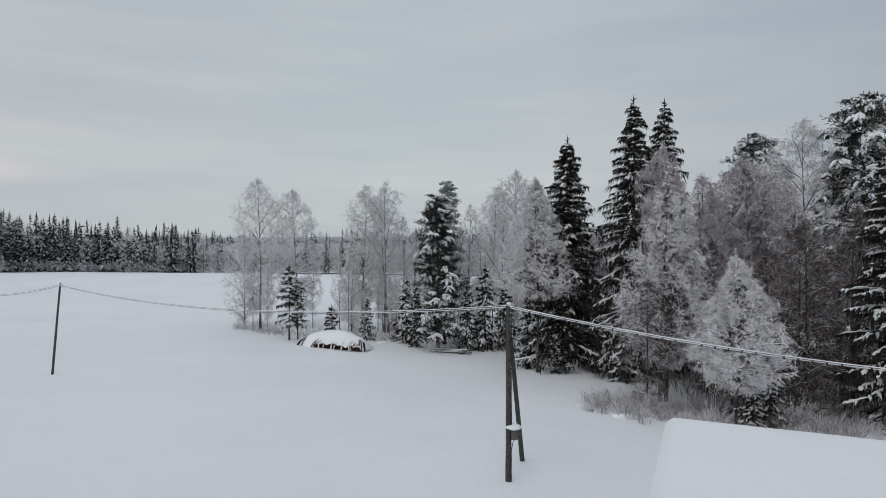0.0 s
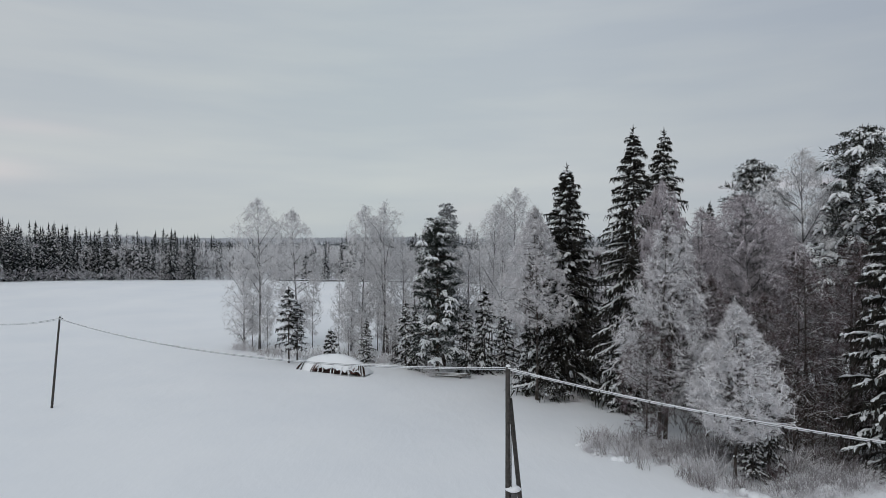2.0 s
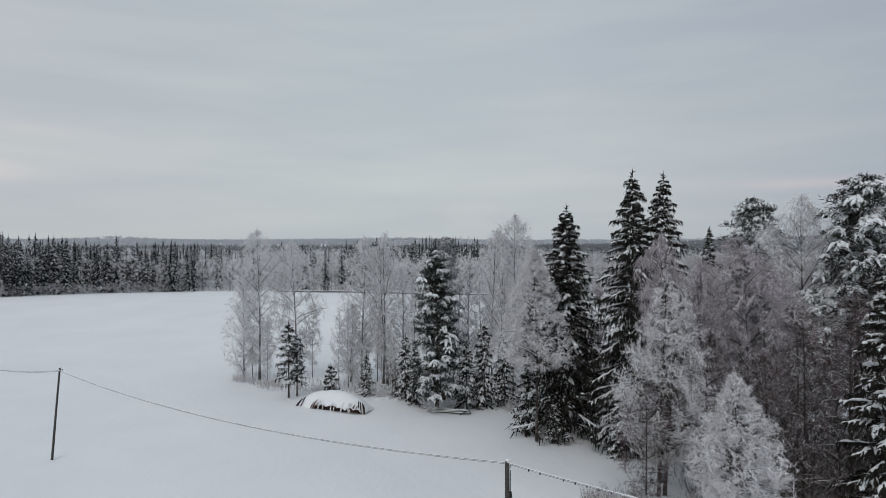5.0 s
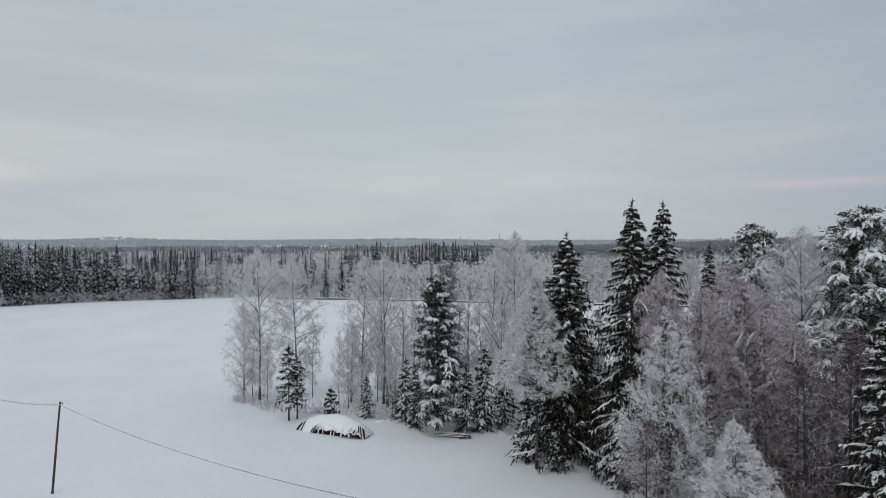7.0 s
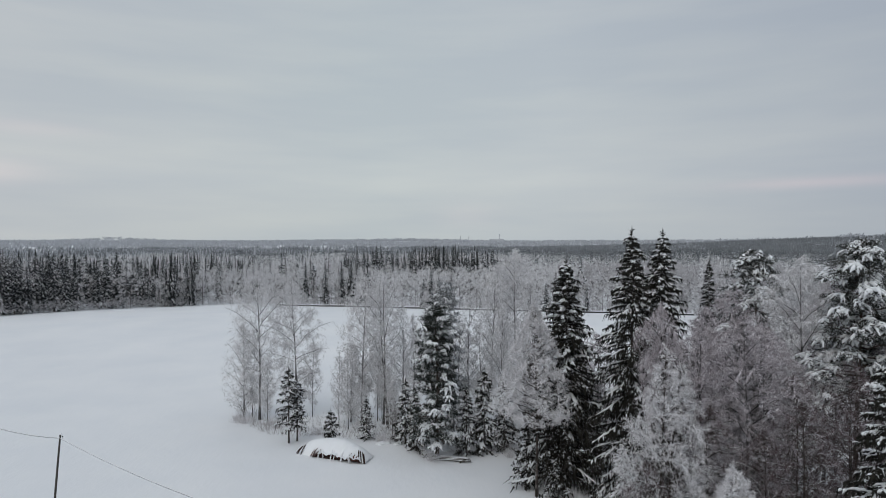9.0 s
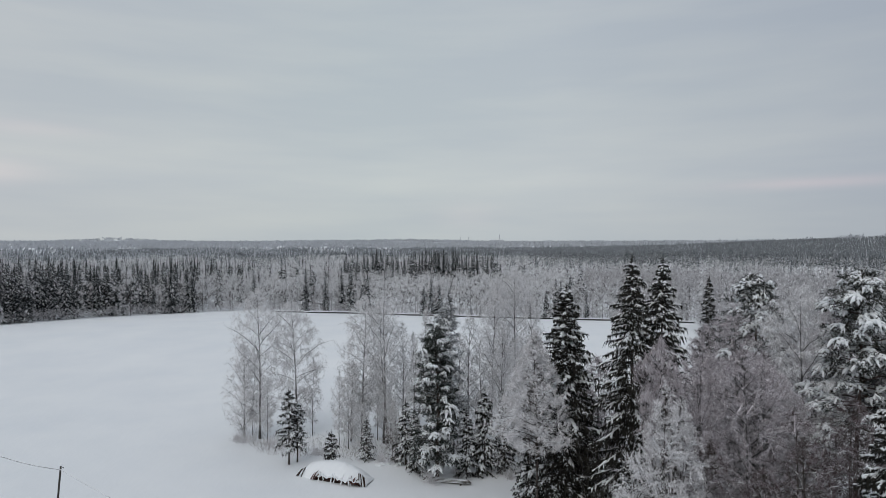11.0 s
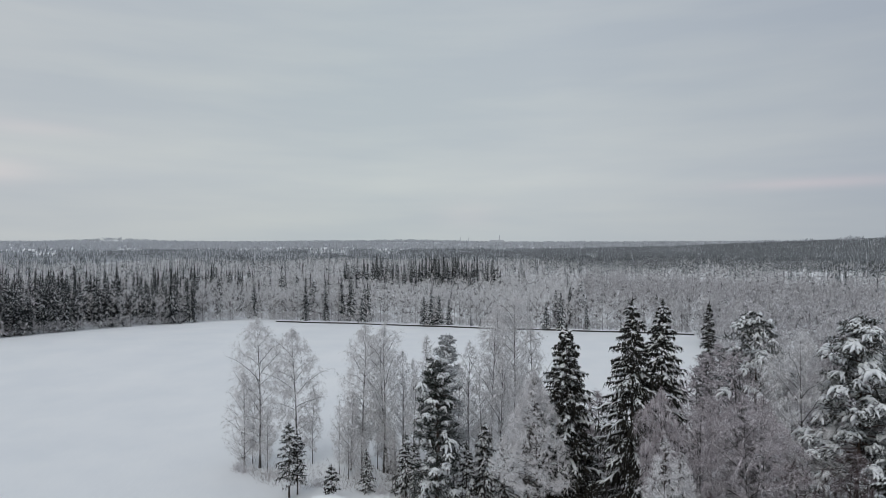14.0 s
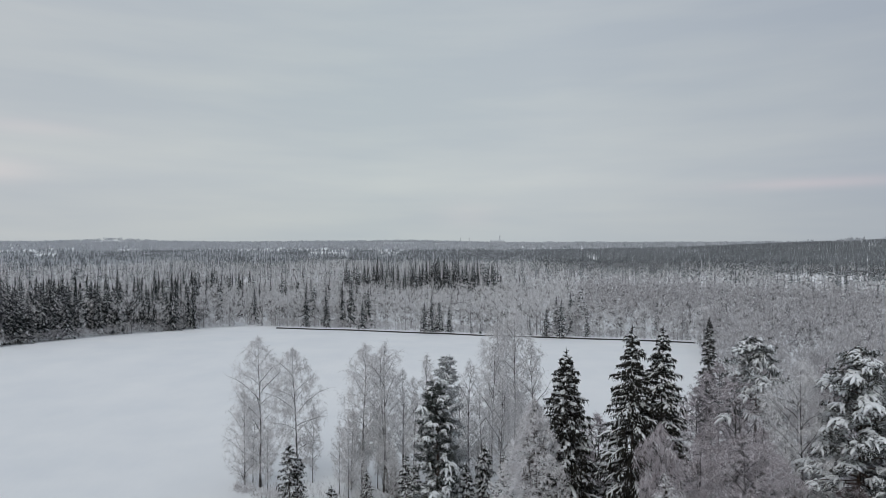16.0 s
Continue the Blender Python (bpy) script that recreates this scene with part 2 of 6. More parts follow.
def blades(buf, rng, a, b, r):
    """Single thin slivers from a to b, 2 r wide at the root, each rolled at random."""
    a, b = np.asarray(a, float), np.asarray(b, float)
    n = len(a)
    r = np.broadcast_to(np.asarray(r, float), (n,))[:, None]
    u, w = side_axes(unit(b - a))
    t = rng.uniform(0, math.pi, (n, 1))
    q = (np.cos(t) * u + np.sin(t) * w) * r
    buf.add(np.stack([a - q, a + q, b], 1), np.arange(3 * n).reshape(n, 3))


def tubes(buf, paths, radii, sides=4, flat=1.0):
    """Tubes along polylines: paths (n, k, 3), radii (n, k)."""
    paths = np.asarray(paths, float)
    n, k = paths.shape[:2]
    radii = np.broadcast_to(np.asarray(radii, float), (n, k))
    d = unit(np.gradient(paths, axis=1))
    u, w = side_axes(d)
    v = np.empty((n, k, sides, 3))
    for s in range(sides):
        t = 2 * math.pi * s / sides
        v[:, :, s] = paths + radii[..., None] * (math.cos(t) * u + flat * math.sin(t) * w)
    tri = []
    for j in range(k - 1):
        for s in range(sides):
            p, q = j * sides + s, j * sides + (s + 1) % sides
            tri += [(p, q, q + sides), (p, q + sides, p + sides)]
    buf.add(v, (np.arange(n) * k * sides)[:, None, None] + np.array(tri))


def ico(sub):
    bm = bmesh.new()
    bmesh.ops.create_icosphere(bm, subdivisions=sub, radius=1)
    v = np.array([p.co[:] for p in bm.verts])
    f = np.array([[p.index for p in q.verts] for q in bm.faces])
    bm.free()
    return v, f


ICO1, ICO2 = ico(1), ico(2)


def blobs(buf, rng, centres, sizes, template, rough=0.25):
    v, f = template
    n = len(centres)
    wob = 1 + rough * rng.uniform(-1, 1, (n, len(v), 1))
    turn = rng.uniform(0, 6.283, n)
    c, s = np.cos(turn)[:, None], np.sin(turn)[:, None]
    p = v[None] * wob * np.asarray(sizes)[:, None, :]
    p = np.stack([p[..., 0] * c - p[..., 1] * s, p[..., 0] * s + p[..., 1] * c, p[..., 2]], -1) + np.asarray(centres)[:, None]
    buf.add(p, (np.arange(n) * len(v))[:, None, None] + f)


def box(buf, lo, hi, m=None, bevel=0.0):
    bm = bmesh.new()
    bmesh.ops.create_cube(bm, size=1)
    lo, hi = Vector(lo), Vector(hi)
    for p in bm.verts:
        p.co = Vector([(lo[i] + hi[i]) / 2 + p.co[i] * (hi[i] - lo[i]) for i in range(3)])
    if bevel:
        bmesh.ops.bevel(bm, geom=bm.edges[:], offset=bevel, segments=2, affect="EDGES")
    bmesh.ops.triangulate(bm, faces=bm.faces[:])
    if m is not None:
        bmesh.ops.transform(bm, matrix=m, verts=bm.verts[:])
    bm.verts.ensure_lookup_table()
    buf.add([p.co[:] for p in bm.verts], [[q.index for q in g.verts] for g in bm.faces])
    bm.free()


def part(name, buf, mat, parent, label="", smooth=False):
    ob = new(name, buf.mesh(name, mat, smooth) if isinstance(buf, Buf) else buf)
    ob.parent = parent
    if label:
        ob["label"] = label
    return ob


def thing(name, label, category, group="", at=None, kind=""):
    ob = new(name)
    ob.empty_display_size = 0.2
    if at is not None:
        ob.matrix_basis = at
    return tagged(ob, label, category, group, kind)


def step(a, b, v):
    t = np.clip((v - a) / (b - a), 0, 1)
    return t * t * (3 - 2 * t)


# ---- ground ----
def ripple(x, y, wave, seed):
    r = np.random.RandomState(seed)
    z = 0
    for _ in range(6):
        a, p, k = r.uniform(0, 6.283), r.uniform(0, 6.283), 6.283 / (wave * r.uniform(0.6, 1.6))
        z = z + np.sin(k * (x * math.cos(a) + y * math.sin(a)) + p)
    return z / 6


def height(x, y):
    """The lie of the land: a field with a hollow under the wood, and far wooded hills."""
    x, y = np.asarray(x, float), np.asarray(y, float)
    r = np.hypot(x, y)
    z = 0.03 - 0.011 * np.clip(y, -50, 100)
    z = z - 2.5 * np.exp(-((x - 18) ** 2) / 1000 - (y - 72) ** 2 / np.where(y < 72, 650, 1000))
    z = z - 0.5 * np.exp(-((x + 24) ** 2 + (y - 92) ** 2) / 500)
    far = step(110, 210, y)
    z = z + far * (1 - step(300, 700, r)) * np.clip(-0.0087 * x - 0.004 * np.maximum(x, 0) - 0.051 * (y - 215), -3, 3)
    z = z + step(400, 1200, r) * 3 * ripple(x, y, 420, 5)
    z = z + 22 * step(1900, 4300, r) + step(1500, 3500, r) * 9 * ripple(x, y, 1500, 8)
    z = z + 34 * np.exp(-((x - 1350) / 620) ** 2 - ((y - 1750) / 380) ** 2)
    z = z + 26 * np.exp(-((x + 2180) / 260) ** 2 - ((y - 4000) / 300) ** 2)
    z = z + 16 * np.exp(-((x + 230) / 330) ** 2 - ((y - 4000) / 300) ** 2)
    z = z + 0.05 * ripple(x, y, 7, 3) + 0.13 * ripple(x, y, 24, 4) * step(15, 40, r)
    return z


def H(x, y):
    return float(height(x, y))


def build_ground():
    rad = np.concatenate([[0.0], np.geomspace(2.0, 4800, 160)])
    n = 252
    ang = np.linspace(0, 2 * math.pi, n, endpoint=False)
    x, y = rad[:, None] * np.cos(ang), rad[:, None] * np.sin(ang)
    v = np.stack([x, y, height(x, y)], -1)
    i, j = np.meshgrid(np.arange(len(rad) - 1), np.arange(n), indexing="ij")
    a, b = i * n + j, i * n + (j + 1) % n
    f = np.concatenate([np.stack([a, a + n, b + n], -1).reshape(-1, 3), np.stack([a, b + n, b], -1).reshape(-1, 3)])
    ob = new("ground", Buf().add(v, f).mesh("ground", M_SNOW, True))
    tagged(ob, "smooth untouched white snow over a wide farm field", "snow field", kind="structure")


build_ground()


def build_ditch():
    """The dark open ditch with a snowy bank along the far side of the field."""
    bank, dark = Buf(), Buf()
    t = np.linspace(0, 1, 120)
    x = -70 + 160 * t
    y = 255 - 38 * t + 1.2 * np.sin(t * 9)
    z = height(x, y)
    n = len(t)
    lip = np.stack([np.stack([x, y + a, z + b], -1) for a, b in ((0.3, 0.02), (0.5, 0.52), (0.9, 0.66), (2.6, 0.62), (3.6, -0.05))], 0)
    tri = []
    for r in range(1, 4):
        for q in range(n - 1):
            p = r * n + q
            tri += [(p, p + 1, p + n + 1), (p, p + n + 1, p + n)]
    bank.add(lip, tri)
    tri = []
    for q in range(n - 1):
        tri += [(q, q + 1, q + n + 1), (q, q + n + 1, q + n)]
    dark.add(lip[:2], tri)
    ob = thing("drainage_ditch", "dark open ditch with a snowy bank along the field edge", "ditch", kind="structure")
    part("snow_bank", bank, M_SNOW, ob, "snow-covered bank", True)
    part("ditch_side", dark, M_DITCH, ob, "bare dark earth side of the ditch")


build_ditch()


# ---- trees ----
def curve_paths(a, d0, d1, length, k):
    """Polylines from a that leave along d0 and bend over to d1: (n, k, 3)."""
    s = np.linspace(0, 1, k)[None, :, None]
    L = np.asarray(length)[:, None, None]
    return a[:, None] + L * (d0[:, None] * (s - 0.5 * s * s) + d1[:, None] * 0.5 * s * s)


def at_path(paths, idx, s):
    k = paths.shape[1]
    q = np.clip(s, 0, 0.9999) * (k - 1)
    i = q.astype(int)
    f = (q - i)[:, None]
    a, b = paths[idx, i], paths[idx, i + 1]
    return a * (1 - f) + b * f, unit(b - a)


def bark_trunk(rng, h, r, lean=0.02, k=12, sides=8, wob=0.012):
    s = np.linspace(0, 1, k)
    p = np.zeros((k, 3))
    p[:, 2] = s * h
    ph = rng.uniform(0, 6.28, 4)
    p[:, 0] = h * (lean * math.cos(ph[0]) * s + wob * np.sin(5 * s + ph[1]) * s)
    p[:, 1] = h * (lean * math.sin(ph[0]) * s + wob * np.sin(4 * s + ph[2]) * s)
    p[0, 2] = -0.5
    rad = r * (1 - 0.93 * s ** 0.9)
    rad[0] *= 1.35
    return p[None], rad[None]


def birch_parts(seed, h, w, low=0.22, limbs=34, subs=11, twigs=10, weep=0.6, rise=1.0, stems=1, thick=0.02, mid=0.45, r=None,
                laden=0.0, core=0.3, fill=0.28, long=1.0,
                haze=0, spray=6, fine=0.5, hang=0.6, dark=0.4, peak=2.4):
    """A hoar-frosted birch: trunk(s), limbs and bare inner twigs; a crown of rimed outer twigs; snow lying along the limbs.
    h high, w wide; laden: how thick the snow lies; core: share of the crown in which the twigs stay bare;
    haze: fine sprays that fill the crown out to its egg-shaped outline, bare inside the share dark."""
    rng = np.random.RandomState(seed)
    wood, crown, snow = Buf(), Buf(), Buf()
    up = np.array([0, 0, 1.0])

    def outline(t):
        lo = 0.35 + 0.65 * np.clip((t - low) / (mid - low + 1e-6), 0, 1) ** 0.7
        hi = np.clip(1 - np.clip((t - mid) / (1.0 - mid), 0, 1) ** peak, 0.03, 1)
        return np.where(t < mid, lo, hi)

    for st in range(stems):
        hh = h * (1 - 0.06 * st)
        tp, tr = bark_trunk(rng, hh, r or h * 0.0075 + 0.02, 0.02 + 0.05 * (st > 0), 14, 7)
        tp = tp + np.array([0.5 * st, 0.3 * st * (-1) ** st, 0])
        tubes(wood, tp, tr, 7)
        n = limbs // stems
        t = low + (0.95 - low) * ((np.arange(n) + rng.uniform(0, 1, n)) / n) ** 1.4
        az = np.arange(n) * 2.4 + rng.uniform(-0.6, 0.6, n)
        base, _ = at_path(tp, np.zeros(n, int), t)
        # limbs end on an uneven egg-shaped outline
        el = np.radians(30 * rise + 24 * t + rng.uniform(-9, 9, n))
        lift = np.tan(np.clip(el - 0.35 * weep, 0.0, 1.3))
        reach = np.full(n, w * 0.15)
        for _ in range(12):
            reach = 0.5 * reach + 0.5 * w / 2 * outline(np.clip(t + reach * lift / hh, 0, 1))
        reach = reach * rng.uniform(0.55, 1.06, n) * (1 + 0.14 * np.sin(2 * az + seed))
        length = reach / np.cos(el) * 1.02
        out = np.stack([np.cos(az), np.sin(az), 0 * az], -1)
        d0 = out * np.cos(el)[:, None] + up * np.sin(el)[:, None]
        d1 = unit(out * np.cos(el)[:, None] + up * (np.sin(el)[:, None] * 0.9 - 0.8 * weep))
        lp = curve_paths(base, d0, d1, length, 6)
        lp += rng.normal(0, 0.03, lp.shape) * length[:, None, None] * np.linspace(0, 1, 6)[None, :, None]
        lr = (0.014 + 0.008 * length[:, None]) * np.linspace(1, 0.2, 6)[None]
        tubes(wood, lp, lr, 4)
        if laden:
            sp = lp[:, 1:] + up * (lr[:, 1:, None] * 0.7 + laden * 0.35)
            tubes(snow, sp, laden * rng.uniform(0.6, 1.3, (n, 5)) * np.array([[0.3, 1, 1, 0.9, 0.2]]), 4, 0.7)
        # side branches
        m = n * subs
        idx = np.repeat(np.arange(n), subs)
        s = np.tile((np.arange(subs) + 0.5) / subs, n) * 0.85 + 0.15 + rng.uniform(-0.04, 0.04, m)
        bp, bd = at_path(lp, idx, s)
        rnd = unit(rng.normal(0, 1, (m, 3)))
        d0 = unit(bd * 1.0 + rnd * 0.75 + up * 0.3 * rise)
        d1 = unit(d0 * 0.8 - up * weep + 0.25 * rng.normal(0, 1, (m, 3)))
        bl = (fill * length[idx] * (1.2 - 0.7 * s) + 0.14) * rng.uniform(0.5, 1.2, m)
        bpths = curve_paths(bp, d0, d1, bl, 3)
        bpths[:, 1:] += rng.normal(0, 0.07, (m, 2, 3)) * bl[:, None, None]
        br = (0.008 + 0.008 * bl[:, None]) * np.array([[1, 0.7, 0.3]])
        inner = s < core
        tubes(wood, bpths[inner], br[inner], 3)
        tubes(crown, bpths[~inner], br[~inner], 3)
        if laden:
            k = ~inner & (rng.uniform(0, 1, m) < 0.6)
            tubes(snow, bpths[k] + up * laden * 0.3, laden * 0.75 * rng.uniform(0.5, 1.3, (int(k.sum()), 3)) * np.array([[0.4, 1, 0.15]]), 3, 0.8)
        # twigs
        q = m * twigs
        idx = np.repeat(np.arange(m), twigs)
        s = np.tile((np.arange(twigs) + 0.6) / twigs, m) + rng.uniform(-0.05, 0.05, q)
        ap, ad = at_path(bpths, idx, s)
        rnd = unit(rng.normal(0, 1, (q, 3)))
        d = unit(ad * 0.8 + rnd * 0.8 - up * 0.8 * weep)
        tl = long * (0.20 + 0.32 * bl[idx]) * rng.uniform(0.45, 1.3, q)
        rr = thick * rng.uniform(0.7, 1.3, q)
        k = inner[idx]
        blades(wood, rng, ap[k], (ap + d * tl[:, None])[k], rr[k])
        spikes(crown, ap[~k], (ap + d * tl[:, None])[~k], rr[~k] * 0.8, 3)
        if haze:
            nodes = np.concatenate([bpths[:, 1], bpths[:, 2], lp[:, 3], lp[:, 5]])
            c = 3 * haze // stems
            ht = low + (1.0 - low) * rng.uniform(0.0, 1, c)
            rad = rng.uniform(0, 1, c) ** 0.42
            ha = rng.uniform(0, 6.283, c)
            axis, _ = at_path(tp, np.zeros(c, int), ht)
            rad_m = w / 2 * outline(ht) * rad * (1 + 0.20 * np.sin(3 * ha + 11 * ht + seed) * np.sin(17 * ht + 2 * ha) + 0.10 * np.sin(7 * ha + 23 * ht))
            pt = axis + np.stack([np.cos(ha) * rad_m, np.sin(ha) * rad_m, rng.normal(0, 0.2, c)], -1)
            lump = np.sin(1.5 * pt[:, 0] + seed) * np.sin(1.7 * pt[:, 1] + 2 * seed) + 0.8 * np.sin(1.9 * pt[:, 2] + 1.2 * pt[:, 0] + 3 * seed)
            take = rng.uniform(0, 1, c) * (0.15 + outline(ht)) < (0.55 + 0.3 * np.clip(lump, -1, 1)) * outline(ht)
            pt, rad = pt[take][:haze // stems], rad[take][:haze // stems]
            c = len(pt)
            near = np.empty(c, int)
            for j in range(0, c, 400):
                gap = pt[j:j + 400, None] - nodes[None]
                near[j:j + 400] = np.argmin((gap ** 2).sum(-1) + 0.8 * np.clip(-gap[..., 2], 0, 9), 1)
            root = nodes[near]
            bare = rad < dark
            spikes(wood, root[bare], pt[bare], thick * 0.9, 3)
            spikes(crown, root[~bare], pt[~bare], thick * 1.0, 3)
            i = np.repeat(np.arange(c), 3 * spray)
            along = unit(pt - root)[i]
            f = rng.uniform(0.35, 1.0, (len(i), 1))
            a = root[i] * (1 - f) + pt[i] * f
            d = unit(0.55 * along + 0.75 * unit(rng.normal(0, 1, (len(i), 3))) - up * hang)
            b = a + d * (fine * rng.uniform(0.45, 1.35, (len(i), 1)))
            rr = 0.72 * thick * rng.uniform(0.7, 1.3, len(i))
            k = bare[i]
            blades(wood, rng, a[k], b[k], rr[k])
            blades(crown, rng, a[~k], b[~k], rr[~k])
    return wood, crown, (snow if laden else None)


def spruce_parts(seed, h, w, low=0.05, tiers=34, per=6, twigs=17, power=0.75, snow=0.55, droop=1.0, thick=0.10, curtain=10, fat=1.0, even=0.5):
    """A Norway spruce: whorls of arching boughs with side sprays and hanging curtains of needles, and snow lying along them.
    snow: share of the boughs that carry it; fat: how thick it lies; even: 0 loads the top alone, 1 all boughs alike."""
    rng = np.random.RandomState(seed)
    wood, crown, pads = Buf(), Buf(), Buf()
    up = np.array([0, 0, 1.0])
    tp, tr = bark_trunk(rng, h * 0.985, h * 0.0095 + 0.03, 0.006, 10, 7, 0.003)
    tubes(wood, tp, tr, 7)
    n = tiers * per
    tier = np.repeat(np.arange(tiers), per)
    t = np.clip(low + (0.975 - low) * np.clip((tier + rng.uniform(-0.75, 0.75, n) + 0.5) / tiers, 0, 1) ** 0.80, low, 0.985)
    az = tier * 0.9 + np.tile(np.arange(per), tiers) * 6.283 / per + rng.uniform(-0.45, 0.45, n)
    base, _ = at_path(tp, np.zeros(n, int), t)
    rel = np.clip((1 - t) / (1 - low), 0, 1)
    length = w / 2 * rel ** power * rng.uniform(0.82, 1.10, tiers)[tier] * rng.uniform(0.58, 1.08, n) + 0.14
    out = np.stack([np.cos(az), np.sin(az), 0 * az], -1)
    el = np.radians((30 - 58 * droop * rel ** 0.7) + rng.uniform(-14, 14, n))
    d0 = out * np.cos(el)[:, None] + up * np.sin(el)[:, None]
    d1 = unit(out + up * (-0.50 * droop + 0.35 * rng.uniform(0, 1, n))[:, None])
    bp = curve_paths(base, d0, d1, length, 6)
    tubes(wood, bp, (0.010 + 0.010 * length[:, None]) * np.linspace(1, 0.3, 6)[None], 3)
    # side sprays
    m = n * twigs
    idx = np.repeat(np.arange(n), twigs)
    s = np.tile((np.arange(twigs) + 0.5) / twigs, n) * 0.88 + 0.12
    ap, ad = at_path(bp, idx, s)
    side = np.cross(ad, up) * np.where(np.arange(m) % 2, 1, -1)[:, None]
    d = unit(ad * 0.8 + side * rng.uniform(0.35, 1.0, (m, 1)) - up * rng.uniform(0.1, 0.75, (m, 1)) * droop + 0.18 * rng.normal(0, 1, (m, 3)))
    tl = (0.22 + 0.30 * length[idx] * (1.15 - s)) * rng.uniform(0.7, 1.3, m)
    spikes(crown, ap, ap + d * tl[:, None], thick * (0.6 + 0.5 * rng.uniform(0, 1, m)) * (0.5 + 0.22 * np.minimum(length[idx], 3)), 3, 0.5)
    # hanging curtains
    q = n * curtain
    ci = np.repeat(np.arange(n), curtain)
    ca, cd = at_path(bp, ci, rng.uniform(0.2, 1.0, q))
    ca = ca + np.cross(cd, up) * rng.normal(0, 0.10, (q, 1)) * length[ci, None]
    hang = unit(cd * 0.35 - up * 1.0 + 0.25 * rng.normal(0, 1, (q, 3)))
    blades(crown, rng, ca, ca + hang * ((0.22 + 0.16 * length[ci]) * rng.uniform(0.5, 1.5, q))[:, None], thick * 0.75)
    # end sprays and the leader
    spikes(crown, bp[:, 4], bp[:, 5] + (bp[:, 5] - bp[:, 4]) * 0.3, thick * 1.2, 3, 0.5)
    top = tp[0, -1]
    spikes(crown, np.array([top, top - [0, 0, 0.5]]), np.array([top + [0, 0, 0.5], top + [0.1, 0.05, 0.25]]), 0.06)
    k = 16
    za = rng.uniform(0, 6.28, k)
    zt = top - np.stack([0 * za, 0 * za, rng.uniform(0.05, 1.2, k)], -1)
    spikes(crown, zt, zt + np.stack([np.cos(za) * 0.4, np.sin(za) * 0.4, 0 * za + 0.2], -1), 0.07)
    # snow: uneven ridges along the boughs, and lumps on their side sprays
    pick = rng.uniform(0, 1, n) < snow * (even + (1 - even) * 1.4 * t)
    c = np.flatnonzero(pick)
    if len(c):
        s0 = rng.uniform(0.12, 0.5, len(c))
        ss = s0[:, None] + np.linspace(0, 1, 7)[None] * (1.0 - s0 - rng.uniform(0.0, 0.25, len(c)))[:, None]
        pts = np.stack([at_path(bp, c, ss[:, j])[0] for j in range(7)], 1)
        rr = fat * np.minimum(0.035 + 0.022 * length[c], 0.095)[:, None] * np.array([0.05, 0.7, 1.0, 0.95, 1.05, 0.8, 0.05])[None] * rng.uniform(0.3, 1.45, (len(c), 7))
        pts = pts + rng.normal(0, 0.04, pts.shape) + up * (rr * 0.6 + 0.03)[..., None]
        tubes(pads, pts, rr, 5, 0.75)
        lump = np.flatnonzero(pick[idx] & (rng.uniform(0, 1, m) < 0.34) & (s > 0.25))
        f = np.linspace(0, 0.85, 4)[None, :, None]
        lp = ap[lump, None] + (d[lump] * tl[lump, None])[:, None] * f
        lr = fat * np.minimum(0.03 + 0.02 * length[idx[lump]], 0.08)[:, None] * np.array([[0.4, 1.0, 0.9, 0.05]]) * rng.uniform(0.4, 1.5, (len(lump), 4))
        tubes(pads, lp + up * (lr * 0.6 + 0.03)[..., None], lr, 4, 0.75)
    else:
        blobs(pads, rng, [top], [(0.1, 0.1, 0.08)], ICO1)
    return wood, crown, pads


